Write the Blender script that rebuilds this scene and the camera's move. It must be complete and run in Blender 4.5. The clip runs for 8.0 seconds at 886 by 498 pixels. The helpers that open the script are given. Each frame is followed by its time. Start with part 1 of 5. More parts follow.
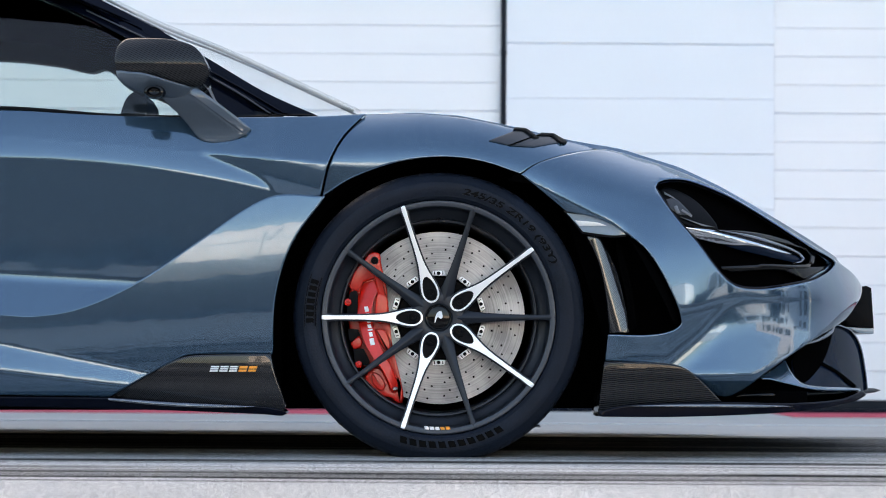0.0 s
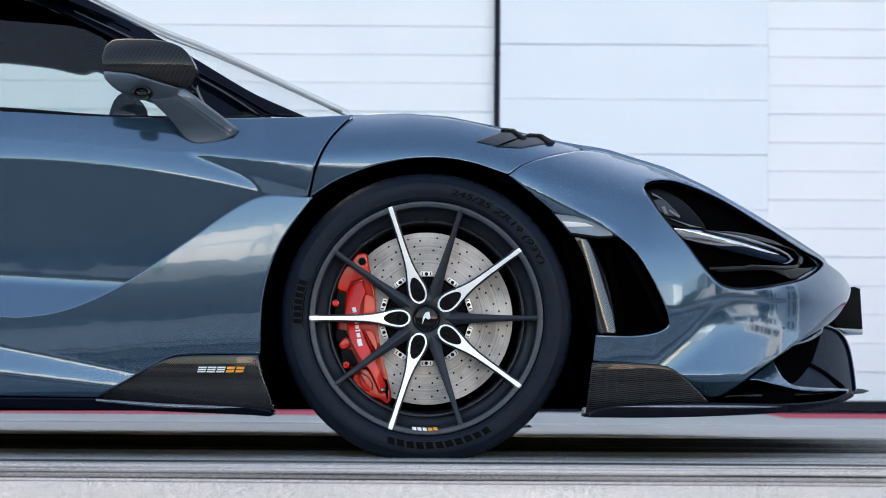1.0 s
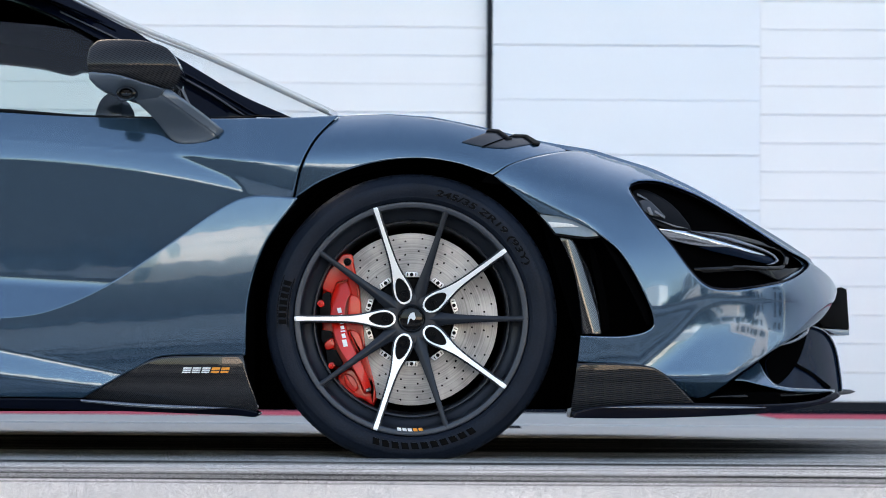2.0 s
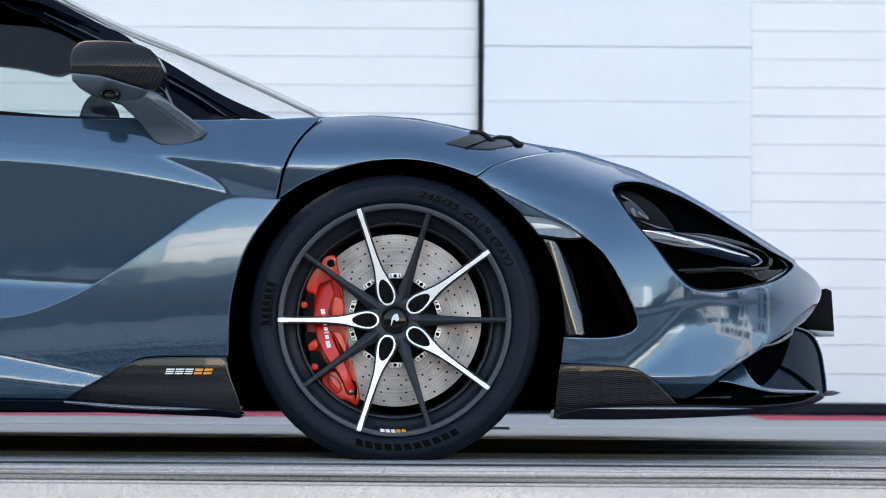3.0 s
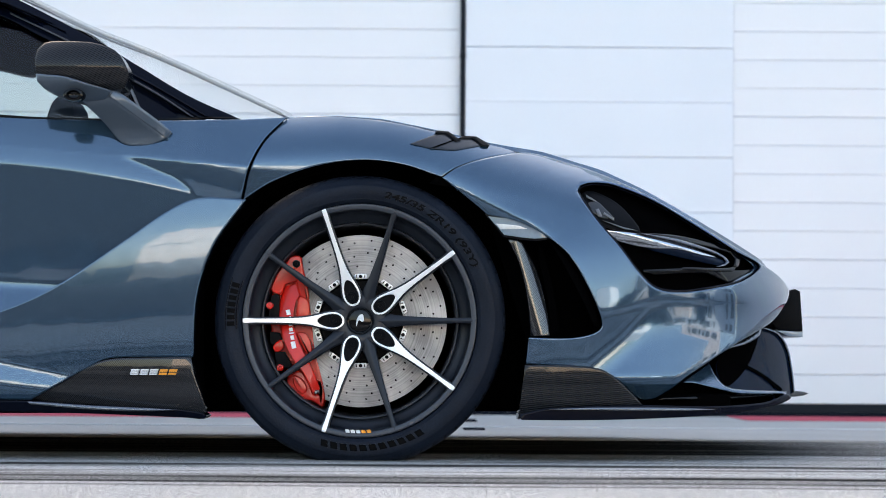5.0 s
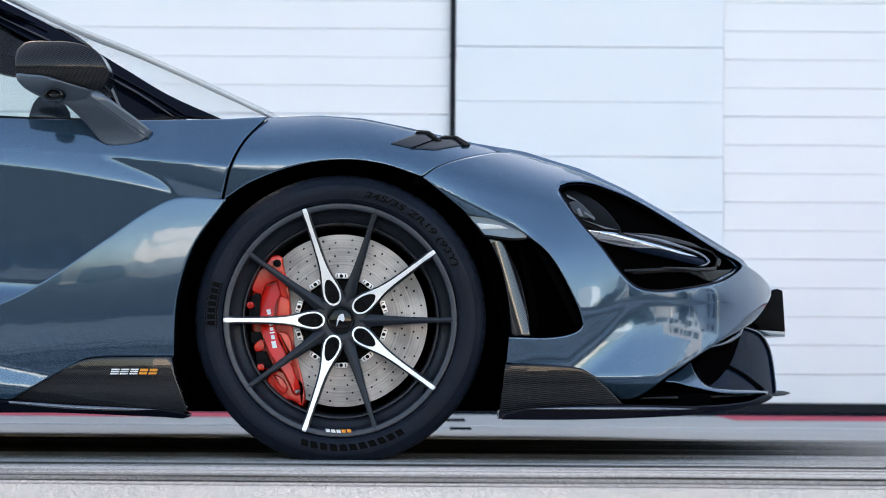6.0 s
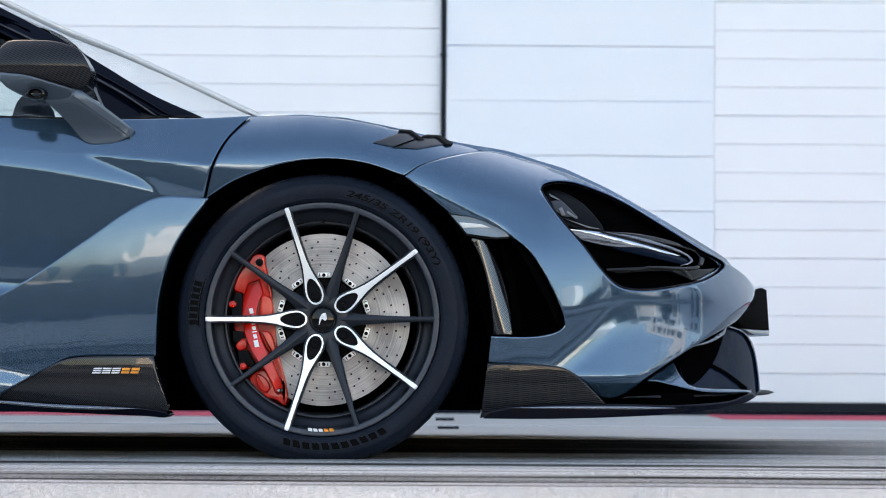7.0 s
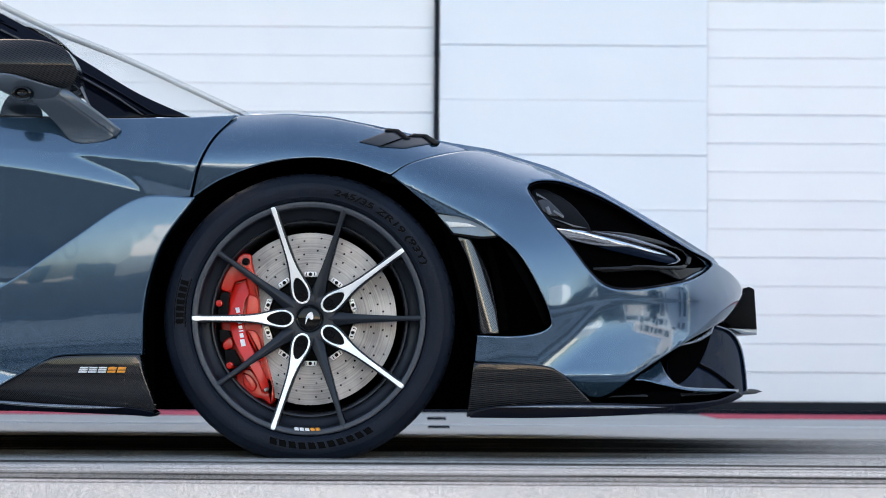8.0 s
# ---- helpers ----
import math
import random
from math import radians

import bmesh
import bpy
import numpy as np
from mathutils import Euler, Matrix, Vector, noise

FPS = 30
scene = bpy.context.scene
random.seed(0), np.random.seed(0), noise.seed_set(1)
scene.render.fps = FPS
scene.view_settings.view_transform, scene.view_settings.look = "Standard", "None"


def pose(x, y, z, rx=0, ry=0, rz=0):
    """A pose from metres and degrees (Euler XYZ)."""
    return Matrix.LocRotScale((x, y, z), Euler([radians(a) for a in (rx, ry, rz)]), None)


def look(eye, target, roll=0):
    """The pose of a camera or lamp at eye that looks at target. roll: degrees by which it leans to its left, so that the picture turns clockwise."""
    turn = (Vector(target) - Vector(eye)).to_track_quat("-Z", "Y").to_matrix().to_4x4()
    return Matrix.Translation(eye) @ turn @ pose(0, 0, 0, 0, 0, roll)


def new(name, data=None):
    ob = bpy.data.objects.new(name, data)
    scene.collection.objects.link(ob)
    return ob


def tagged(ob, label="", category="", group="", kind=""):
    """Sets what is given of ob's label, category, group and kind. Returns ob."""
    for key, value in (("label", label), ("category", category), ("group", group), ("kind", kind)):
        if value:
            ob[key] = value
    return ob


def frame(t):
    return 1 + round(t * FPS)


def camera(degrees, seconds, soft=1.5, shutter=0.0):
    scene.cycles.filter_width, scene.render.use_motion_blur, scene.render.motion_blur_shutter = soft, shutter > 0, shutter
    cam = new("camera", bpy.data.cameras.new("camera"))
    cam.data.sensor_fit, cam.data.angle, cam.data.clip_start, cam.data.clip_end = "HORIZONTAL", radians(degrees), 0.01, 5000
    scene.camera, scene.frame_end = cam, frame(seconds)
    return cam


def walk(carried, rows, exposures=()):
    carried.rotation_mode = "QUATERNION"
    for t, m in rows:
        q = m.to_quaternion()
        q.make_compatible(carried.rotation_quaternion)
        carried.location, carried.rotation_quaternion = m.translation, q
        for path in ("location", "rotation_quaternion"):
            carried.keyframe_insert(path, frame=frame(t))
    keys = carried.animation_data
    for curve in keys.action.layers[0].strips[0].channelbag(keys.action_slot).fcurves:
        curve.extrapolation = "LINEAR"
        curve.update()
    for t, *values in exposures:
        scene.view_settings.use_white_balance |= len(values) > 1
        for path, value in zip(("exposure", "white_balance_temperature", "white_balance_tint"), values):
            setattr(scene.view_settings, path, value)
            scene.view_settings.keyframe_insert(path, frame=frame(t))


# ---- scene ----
cam = camera(19.03, 8.0, soft=1.0)
EYE, BACK, TILT = 0.226, 6.0, 2.363
# seconds, metres along the slide, degrees of tilt
ROWS = [
    (0.0, 0.000, 0.0), (0.5, 0.0138, 0.0), (1.0, 0.0282, 0.016), (1.5, 0.0442, 0.018), (3.0, 0.1000, 0.056), (3.5, 0.1186, 0.056),
    (4.0, 0.1378, 0.058), (4.5, 0.1577, 0.072), (6.0, 0.2237, 0.060), (6.5, 0.2442, 0.053), (7.0, 0.2641, 0.040), (7.5, 0.2795, 0.032), (8.0, 0.2949, 0.022),
]
STOPS, KELVIN, TINT = 2.51, 7630, 9
ROLL, TURN_X, TURN_Z = 0.38, 0.157, 0.474


def aim(s, p):
    """The slide's place and its slightly rolled, upward look."""
    a = radians(TILT + p + ROLL * (s - 0.147) / BACK)
    eye = (0.010 + s, -BACK, EYE)
    return look(eye, (eye[0], eye[1] + math.cos(a), eye[2] + math.sin(a)), ROLL)


walk(cam, [(t, aim(s, p)) for t, s, p in ROWS], [(0.0, STOPS, KELVIN, TINT), (8.0, STOPS, KELVIN, TINT)])
cam.data.dof.use_dof = True
cam.data.dof.focus_distance, cam.data.dof.aperture_fstop = 6.05, 6.8

# ---- light ----
world = bpy.data.worlds.new("sky")
scene.world = world
world.use_nodes = True
wn = world.node_tree.nodes
sky = wn.new("ShaderNodeTexSky")
sky.sky_type = 'NISHITA'
sky.sun_disc = False
sky.sun_elevation, sky.sun_rotation = radians(42), radians(-20)
sky.dust_density = 2.6
sky.ozone_density = 0.3
world.node_tree.links.new(sky.outputs[0], wn["Background"].inputs[0])
wn["Background"].inputs[1].default_value = 0.11
sun_data = bpy.data.lights.new("sun", 'SUN')
sun_data.energy, sun_data.angle, sun_data.color = 5.0, radians(0.5), (1, 0.94, 0.86)
sun = new("sun", sun_data)
sun.matrix_world = look((-3.0, 8.2, 7.86), (0, 0, 0))


# ---- materials ----
def mat(name, color, rough=0.5, metal=0.0, coat=0.0, vary=0.15, scale=8.0, bump=0.0, fine=200.0, spec=0.5):
    """A Principled material with a coarse and a fine noise in colour and roughness, and a fine relief."""
    m = bpy.data.materials.new(name)
    m.use_nodes = True
    t = m.node_tree
    n, l = t.nodes, t.links
    p = n["Principled BSDF"]
    p.inputs["Roughness"].default_value = rough
    p.inputs["Metallic"].default_value = metal
    p.inputs["Coat Weight"].default_value = coat
    p.inputs["Coat Roughness"].default_value = 0.02
    p.inputs["Specular IOR Level"].default_value = spec
    co = n.new("ShaderNodeTexCoord")
    a = n.new("ShaderNodeTexNoise")
    a.inputs["Scale"].default_value = scale
    a.inputs["Detail"].default_value = 6
    l.new(co.outputs["Object"], a.inputs["Vector"])
    b = n.new("ShaderNodeTexNoise")
    b.inputs["Scale"].default_value = fine
    b.inputs["Detail"].default_value = 3
    l.new(co.outputs["Object"], b.inputs["Vector"])
    add = n.new("ShaderNodeMath")
    add.operation = 'ADD'
    l.new(a.outputs["Fac"], add.inputs[0])
    l.new(b.outputs["Fac"], add.inputs[1])
    mix = n.new("ShaderNodeMapRange")
    mix.inputs["From Min"].default_value, mix.inputs["From Max"].default_value = 0.6, 1.4
    mix.inputs["To Min"].default_value, mix.inputs["To Max"].default_value = 1 - vary, 1 + vary
    l.new(add.outputs[0], mix.inputs["Value"])
    sc = n.new("ShaderNodeVectorMath")
    sc.operation = 'SCALE'
    sc.inputs[0].default_value = color
    l.new(mix.outputs[0], sc.inputs["Scale"])
    l.new(sc.outputs[0], p.inputs["Base Color"])
    if bump:
        bp = n.new("ShaderNodeBump")
        bp.inputs["Strength"].default_value = bump
        bp.inputs["Distance"].default_value = 0.002
        l.new(b.outputs["Fac"], bp.inputs["Height"])
        l.new(bp.outputs[0], p.inputs["Normal"])
    return m


def wavy(m, scale, height):
    """The slight unevenness of pressed and lacquered panels."""
    n, l = m.node_tree.nodes, m.node_tree.links
    co = n.new("ShaderNodeTexCoord")
    x = n.new("ShaderNodeTexNoise")
    x.inputs["Scale"].default_value, x.inputs["Detail"].default_value = scale, 2
    b = n.new("ShaderNodeBump")
    b.inputs["Strength"].default_value, b.inputs["Distance"].default_value = 1.0, height
    l.new(co.outputs["Object"], x.inputs["Vector"])
    l.new(x.outputs["Fac"], b.inputs["Height"])
    l.new(b.outputs[0], n["Principled BSDF"].inputs["Normal"])
    l.new(b.outputs[0], n["Principled BSDF"].inputs["Coat Normal"])


PAINT = mat("blue_grey_paint", (0.042, 0.094, 0.152), 0.12, 0.6, 1.0, 0.03, 3, 0, 900)
wavy(PAINT, 7, 0.0009)
BLACK = mat("satin_black", (0.0022, 0.0026, 0.0038), 0.5, 0, 0, 0.3, spec=0.08)
GLOSSBLACK = mat("gloss_black", (0.002, 0.0022, 0.003), 0.1, 0, 0.35, 0.2, spec=0.1)
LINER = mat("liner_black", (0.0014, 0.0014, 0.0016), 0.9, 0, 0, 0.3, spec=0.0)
ARMPAINT = mat("satin_grey_paint", (0.072, 0.098, 0.130), 0.3, 0.3, 0.4, 0.05)
BEIGE = mat("pale_glass_edge", (0.30, 0.31, 0.30), 0.35)
VENT = mat("dark_louvre_mesh", (0.016, 0.019, 0.025), 0.35, 0, 0, 0.3, 60)
SCOOPBLACK = mat("blue_black_lacquer", (0.0035, 0.0085, 0.021), 0.08, 0, 0.035, 0.25, 12, spec=0.06)
# for lamp and scoop rims, and for highlights painted on splitter and sill
EDGE = mat("polished_dark_edge", (0.15, 0.165, 0.19), 0.22, 0.8, 0.3, 0.1)
NAVY = mat("deep_black_lacquer", (0.0014, 0.0028, 0.0080), 0.08, 0, 0.10, 0.2, spec=0.06)
SEATCLOTH = mat("seat_cloth", (0.018, 0.022, 0.030), 0.85, 0, 0, 0.2, 40, 0.2, spec=0.0)
CARBON = mat("carbon_fibre", (0.02, 0.021, 0.024), 0.2, 0, 0.4, 0.3, spec=0.1)
RUBBER = mat("tyre_rubber", (0.0062, 0.0100, 0.0185), 0.55, 0, 0, 0.4, 12, 0.3, spec=0.16)
RIM = mat("rim_grey", (0.014, 0.0175, 0.025), 0.36, 0.15, 0, 0.12, spec=0.35)
RIMLIP = mat("rim_lip_grey", (0.040, 0.047, 0.060), 0.36, 0.25, 0, 0.12, spec=0.4)
MACHINED = mat("machined_metal", (0.9, 0.9, 0.91), 0.35, 0.5, 0, 0.04)
DISC = mat("ceramic_disc", (0.50, 0.49, 0.49), 0.42, 0.35, 0, 0.16, 14)
RED = mat("caliper_red", (0.64, 0.014, 0.008), 0.25, 0, 0.35, 0.08, spec=0.3)
WHITE = mat("white_print", (0.8, 0.8, 0.8), 0.4)
ORANGE = mat("orange_print", (0.85, 0.3, 0.02), 0.4)
LAMPWHITE = mat("lamp_lens", (0.24, 0.31, 0.38), 0.12, 0, 1.0, 0.1)
CHROME = mat("chrome", (0.50, 0.53, 0.58), 0.10, 1.0, 0, 0.02)
WALLPAINT = mat("white_wall_paint", (0.80, 0.83, 0.87), 0.55, 0, 0, 0.03, 2, 0.1)
SLATPAINT = mat("white_slat_paint", (0.84, 0.85, 0.87), 0.45, 0, 0, 0.03, 2, 0.05)
DARKSEAM = mat("dark_rubber_seal", (0.014, 0.017, 0.023), 0.6, spec=0.1)
KERBRED = mat("faded_red_paint", (0.50, 0.10, 0.13), 0.8, 0, 0, 0.3, 4, spec=0.0)
ASPHALT = mat("pale_concrete", (0.3, 0.3, 0.31), 0.9, 0, 0, 0.35, 1.5, 0.6, 60, spec=0.0)

# -- shapes --
# depth of the car's surfaces: x forward from the front hub, z up, result y inward from the wheel's face


def sm(a, b, v):
    v = min(1.0, max(0.0, (v - a) / (b - a)))
    return v * v * (3 - 2 * v)


CROWN = ((-0.20, 0.785), (-0.05, 0.790), (0.05, 0.783), (0.15, 0.763), (0.30, 0.727), (0.426, 0.704), (0.506, 0.680), (0.560, 0.665), (0.655, 0.624), (0.752, 0.574), (0.866, 0.513), (0.959, 0.463), (1.015, 0.432))


def crown(x):
    """Height of the body's upper outline along the wing and nose."""
    pts = CROWN
    if x <= pts[0][0]:
        return pts[0][1]
    for (a, b), (c, d) in zip(pts, pts[1:]):
        if x <= c:
            return b + (d - b) * (x - a) / (c - a)
    return pts[-1][1] - 0.8 * (x - pts[-1][0])


def lean(x, z):
    """The front surfaces lie back towards the bonnet."""
    return sm(0.12, 0.5, x) * (0.21 * (z - 0.42) + 0.6 * max(0.0, z - 0.45) ** 2)


def roll_over(x, z):
    """The turn from the flank to the bonnet."""
    d = min(1.15, max(0.0, 1 - (crown(x) - z) / 0.125))
    return 0.07 * d ** 2.2 * (1 - 0.6 * sm(0.7, 1.05, x))


def nose_plan(x):
    t = min(0.985, max(0.0, (x - 0.25) / 0.875))
    return 0.95 - 0.965 * (1 - t ** 2.2) ** (1 / 2.2)


def ramp(d, w=0.012):
    """max(0, d) with a rounded corner."""
    if d <= -w:
        return 0.0
    return d if d >= w else (d + w) ** 2 / (4 * w)


def wing(x, z):
    low = 0.658 - 0.0887 * (x + 0.149)
    return -0.015 + roll_over(x, z) + lean(x, z) + 0.10 * ramp(low - z) * sm(0.15, 0.0, x)


def nose(x, z):
    y = nose_plan(x) + roll_over(x, z) + lean(x, z)
    v = 0.337 + 0.05 * sm(0.55, 0.72, x)
    w = min(0.20 + 0.75 * max(0.0, x - 0.515), 0.305 + 0.02 * sm(0.62, 0.75, x))
    k = sm(0.2, 0.4, x) * (0.42 - 0.11 * sm(0.55, 0.70, x))
    y -= k * (ramp(z - w, 0.05) - ramp(z - v, 0.024) - (v - w) * 0.5)
    y -= 0.15 * sm(0.25, 0.42, x) * sm(0.86, 0.66, x) * (ramp(z - v, 0.02) - ramp(z - v - 0.11, 0.06))
    edge = 0.597 - 0.48 * (x - 0.268)
    y += 0.40 * ramp(edge - z, 0.006) * sm(0.46, 0.38, x) * sm(0.44, 0.50, z)
    under = 0.180 + 0.9 * max(0.0, x - 0.72) ** 1.3
    return y + 1.3 * ramp(under - z, 0.014)


def door_skin(x, z):
    u = max(0.0, x + 0.995)
    shoulder = 0.682 - 0.003 * u - 0.195 * u * u
    crease = 0.695 - 0.0887 * (x + 0.566)
    tongue = max(shoulder, min(crease, 0.700 - 0.39 * (x + 0.566) - 6.0 * max(0.0, x + 0.43) ** 2))
    y = -0.02 + 0.10 * ramp(z - shoulder, 0.006) + 1.3 * max(0.0, z - shoulder) ** 2 + 0.11 * ramp(shoulder - z, 0.006)
    y -= 0.34 * (ramp(z - tongue, 0.007) - ramp(z - crease, 0.004))
    return y - 0.42 * ramp(0.411 - 0.058 * (x + 1.0) - z, 0.015) * sm(-0.3, -0.6, x)


def blade(x, z):
    u = x + 0.995
    y = -0.03 + 0.32 * (z - 0.447 - 0.10 * (x + 0.45)) ** 2
    left = sm(-0.50, -0.62, x)
    return y - 0.28 * left * ramp(0.257 - 0.19 * u - z, 0.008) + 0.33 * left * ramp(0.200 - 0.13 * u - z, 0.01)


def splitter_skin(x, z):
    return nose_plan(x - 0.05) - 0.03


def canard(x, z):
    return -0.03 + 0.35 * max(0.0, x - 0.42) ** 1.6 + 1.1 * (z - 0.197) ** 2 + 0.06 * max(0.0, 0.197 - z)


def cabin(x, z):
    return 0.075 + 0.62 * max(0.0, z - 0.79)


def scoop(x, z):
    return nose_plan(x - 0.04) + 0.06 + 0.6 * max(0.0, z - 0.14)


def recess(x, z):
    return nose(x, z) + 0.07


def inner_duct(x, z):
    return nose_plan(x) + 0.11


def mirror_head(x, z):
    a, b = (x + 0.632) / 0.118, (z - 0.895) / 0.062
    return -0.125 + 0.030 * min(1.6, a * a + b * b) ** 1.1 + 0.16 * ramp(z - 0.882, 0.004)


def mirror_arm(x, z):
    d = 0.592 * (x + 0.5666) + 0.806 * (z - 0.8216)
    return -0.085 + 0.075 * sm(0.84, 0.72, z) + 0.7 * ramp(d, 0.003)


def vent_skin(x, z):
    return wing(x, z) - 0.006
# -- end shapes --


# ---- further materials ----
def carbon_weave(m, turn, scale=85, cross=0.3):
    """A woven twill: fine diagonal ribs that shift the tone and the gloss."""
    t = m.node_tree
    n, l = t.nodes, t.links
    p = n["Principled BSDF"]
    co = n.new("ShaderNodeTexCoord")
    mp = n.new("ShaderNodeMapping")
    mp.inputs["Rotation"].default_value = (0, radians(turn), 0)
    w = n.new("ShaderNodeTexWave")
    w.bands_direction = 'X'
    w.inputs["Scale"].default_value = scale
    w.inputs["Distortion"].default_value = 0.6
    w.inputs["Detail"].default_value = 1
    w2 = n.new("ShaderNodeTexWave")
    w2.bands_direction = 'Z'
    w2.inputs["Scale"].default_value = scale * 0.5
    l.new(co.outputs["Object"], mp.inputs[0])
    l.new(mp.outputs[0], w.inputs[0])
    l.new(mp.outputs[0], w2.inputs[0])
    mul = n.new("ShaderNodeMath")
    mul.operation = 'MULTIPLY_ADD'
    mul.inputs[1].default_value = cross
    l.new(w2.outputs["Fac"], mul.inputs[0])
    l.new(w.outputs["Fac"], mul.inputs[2])
    r = n.new("ShaderNodeValToRGB")
    r.color_ramp.elements[0].color = (0.002, 0.002, 0.0025, 1)
    r.color_ramp.elements[1].color = (0.022, 0.023, 0.026, 1)
    l.new(mul.outputs[0], r.inputs[0])
    l.new(r.outputs[0], p.inputs["Base Color"])


carbon_weave(CARBON, 40)
VANECARBON = mat("lacquered_carbon_fibre", (0.02, 0.021, 0.024), 0.3, 0, 1.0, 0.3, spec=0.05)
carbon_weave(VANECARBON, 40)
for m, ior in ((CARBON, 1.8), (VANECARBON, 1.75)):
    m.node_tree.nodes["Principled BSDF"].inputs["Coat IOR"].default_value = ior
DARKCARBON = mat("dark_carbon_fibre", (0.02, 0.021, 0.024), 0.2, 0, 0.4, 0.3, spec=0.06)
carbon_weave(DARKCARBON, 62, 70)
CARBON_FLAT = mat("carbon_fibre_flat", (0.02, 0.021, 0.024), 0.2, 0, 0.42, 0.3, spec=0.1)
carbon_weave(CARBON_FLAT, 84, 70, 0.0)


def glass(name, tint, gloss):
    m = bpy.data.materials.new(name)
    m.use_nodes = True
    n, l = m.node_tree.nodes, m.node_tree.links
    n.remove(n["Principled BSDF"])
    tr = n.new("ShaderNodeBsdfTransparent")
    tr.inputs[0].default_value = (*tint, 1)
    gl = n.new("ShaderNodeBsdfGlossy")
    gl.inputs["Roughness"].default_value = 0.03
    lw = n.new("ShaderNodeLayerWeight")
    lw.inputs[0].default_value = 0.5
    pw = n.new("ShaderNodeMath")
    pw.operation = 'POWER'
    pw.inputs[1].default_value = gloss
    l.new(lw.outputs["Facing"], pw.inputs[0])
    fr = n.new("ShaderNodeMath")
    fr.operation = 'MULTIPLY_ADD'
    fr.inputs[1].default_value, fr.inputs[2].default_value = 0.95, 0.04
    l.new(pw.outputs[0], fr.inputs[0])
    mx = n.new("ShaderNodeMixShader")
    l.new(fr.outputs[0], mx.inputs[0])
    l.new(tr.outputs[0], mx.inputs[1])
    l.new(gl.outputs[0], mx.inputs[2])
    l.new(mx.outputs[0], n["Material Output"].inputs[0])
    return m


SIDEGLASS = glass("tinted_side_glass", (0.80, 0.87, 0.85), 5.0)
SCREENGLASS = glass("windscreen_glass", (0.98, 0.99, 0.99), 18.0)


def ground_look(m):
    """Tyre marks that run along the lane and the car's painted shade, over a speckled aggregate."""
    t = m.node_tree
    n, l = t.nodes, t.links
    p = n["Principled BSDF"]
    co = n.new("ShaderNodeTexCoord")
    sep = n.new("ShaderNodeSeparateXYZ")
    l.new(co.outputs["Object"], sep.inputs[0])

    def noise_of(scale, detail, sx, sy, turn=0.0):
        mp = n.new("ShaderNodeMapping")
        mp.inputs["Scale"].default_value = (sx, sy, 1)
        mp.inputs["Rotation"].default_value = (0, 0, radians(turn))
        x = n.new("ShaderNodeTexNoise")
        x.inputs["Scale"].default_value = scale
        x.inputs["Detail"].default_value = detail
        l.new(co.outputs["Object"], mp.inputs[0])
        l.new(mp.outputs[0], x.inputs["Vector"])
        return x.outputs["Fac"]

    def rng(value, a, b, c, d):
        x = n.new("ShaderNodeMapRange")
        x.interpolation_type = 'SMOOTHSTEP'
        for key, v in zip(("From Min", "From Max", "To Min", "To Max"), (a, b, c, d)):
            x.inputs[key].default_value = v
        l.new(value, x.inputs["Value"])
        return x.outputs[0]

    def math(op, a, b):
        x = n.new("ShaderNodeMath")
        x.operation = op
        for k, v in enumerate((a, b)):
            if isinstance(v, (int, float)):
                x.inputs[k].default_value = v
            else:
                l.new(v, x.inputs[k])
        return x.outputs[0]

    speck = rng(noise_of(200, 3, 1, 1), 0.34, 0.66, 0.22, 1.75)
    grit = rng(noise_of(70, 3, 1, 1), 0.3, 0.7, 0.72, 1.25)
    patch = rng(noise_of(1.2, 4, 1, 1), 0.3, 0.7, 0.9, 1.08)
    band = math('MULTIPLY', rng(sep.outputs[1], -1.30, -1.08, 0, 1), rng(sep.outputs[1], 0.9, 0.3, 0, 1))
    marks = rng(noise_of(1, 3, 0.35, 9.0, 0.6), 0.50, 0.64, 0, 1)
    fine = rng(noise_of(1, 4, 0.6, 42, -0.4), 0.50, 0.66, 0, 1)
    dark = math('MULTIPLY', band, math('MAXIMUM', math('MULTIPLY', marks, 0.55), math('MULTIPLY', fine, 0.28)))
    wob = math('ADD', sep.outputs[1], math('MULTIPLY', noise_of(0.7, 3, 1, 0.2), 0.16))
    # streaks along x; the last, broad entry only darkens the strip beside the car
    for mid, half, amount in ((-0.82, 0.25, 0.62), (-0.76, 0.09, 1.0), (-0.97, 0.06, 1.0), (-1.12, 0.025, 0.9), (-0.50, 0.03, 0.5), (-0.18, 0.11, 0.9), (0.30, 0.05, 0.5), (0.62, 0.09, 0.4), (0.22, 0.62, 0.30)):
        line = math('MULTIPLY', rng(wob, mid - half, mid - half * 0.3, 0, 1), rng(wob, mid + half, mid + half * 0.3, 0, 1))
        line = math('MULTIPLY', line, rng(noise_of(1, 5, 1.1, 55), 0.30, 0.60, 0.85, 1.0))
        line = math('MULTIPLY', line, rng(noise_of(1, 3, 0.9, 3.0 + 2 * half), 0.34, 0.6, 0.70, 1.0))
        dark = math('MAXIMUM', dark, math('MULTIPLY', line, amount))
    # the shade beneath the car, painted into the colour, weaker past the nose
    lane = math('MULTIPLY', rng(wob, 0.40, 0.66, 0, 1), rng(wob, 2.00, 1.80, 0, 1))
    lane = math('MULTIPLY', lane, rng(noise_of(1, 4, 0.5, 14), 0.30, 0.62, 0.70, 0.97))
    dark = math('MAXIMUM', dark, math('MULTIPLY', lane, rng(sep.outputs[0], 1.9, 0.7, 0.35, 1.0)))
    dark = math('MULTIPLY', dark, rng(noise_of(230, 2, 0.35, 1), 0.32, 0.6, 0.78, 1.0))
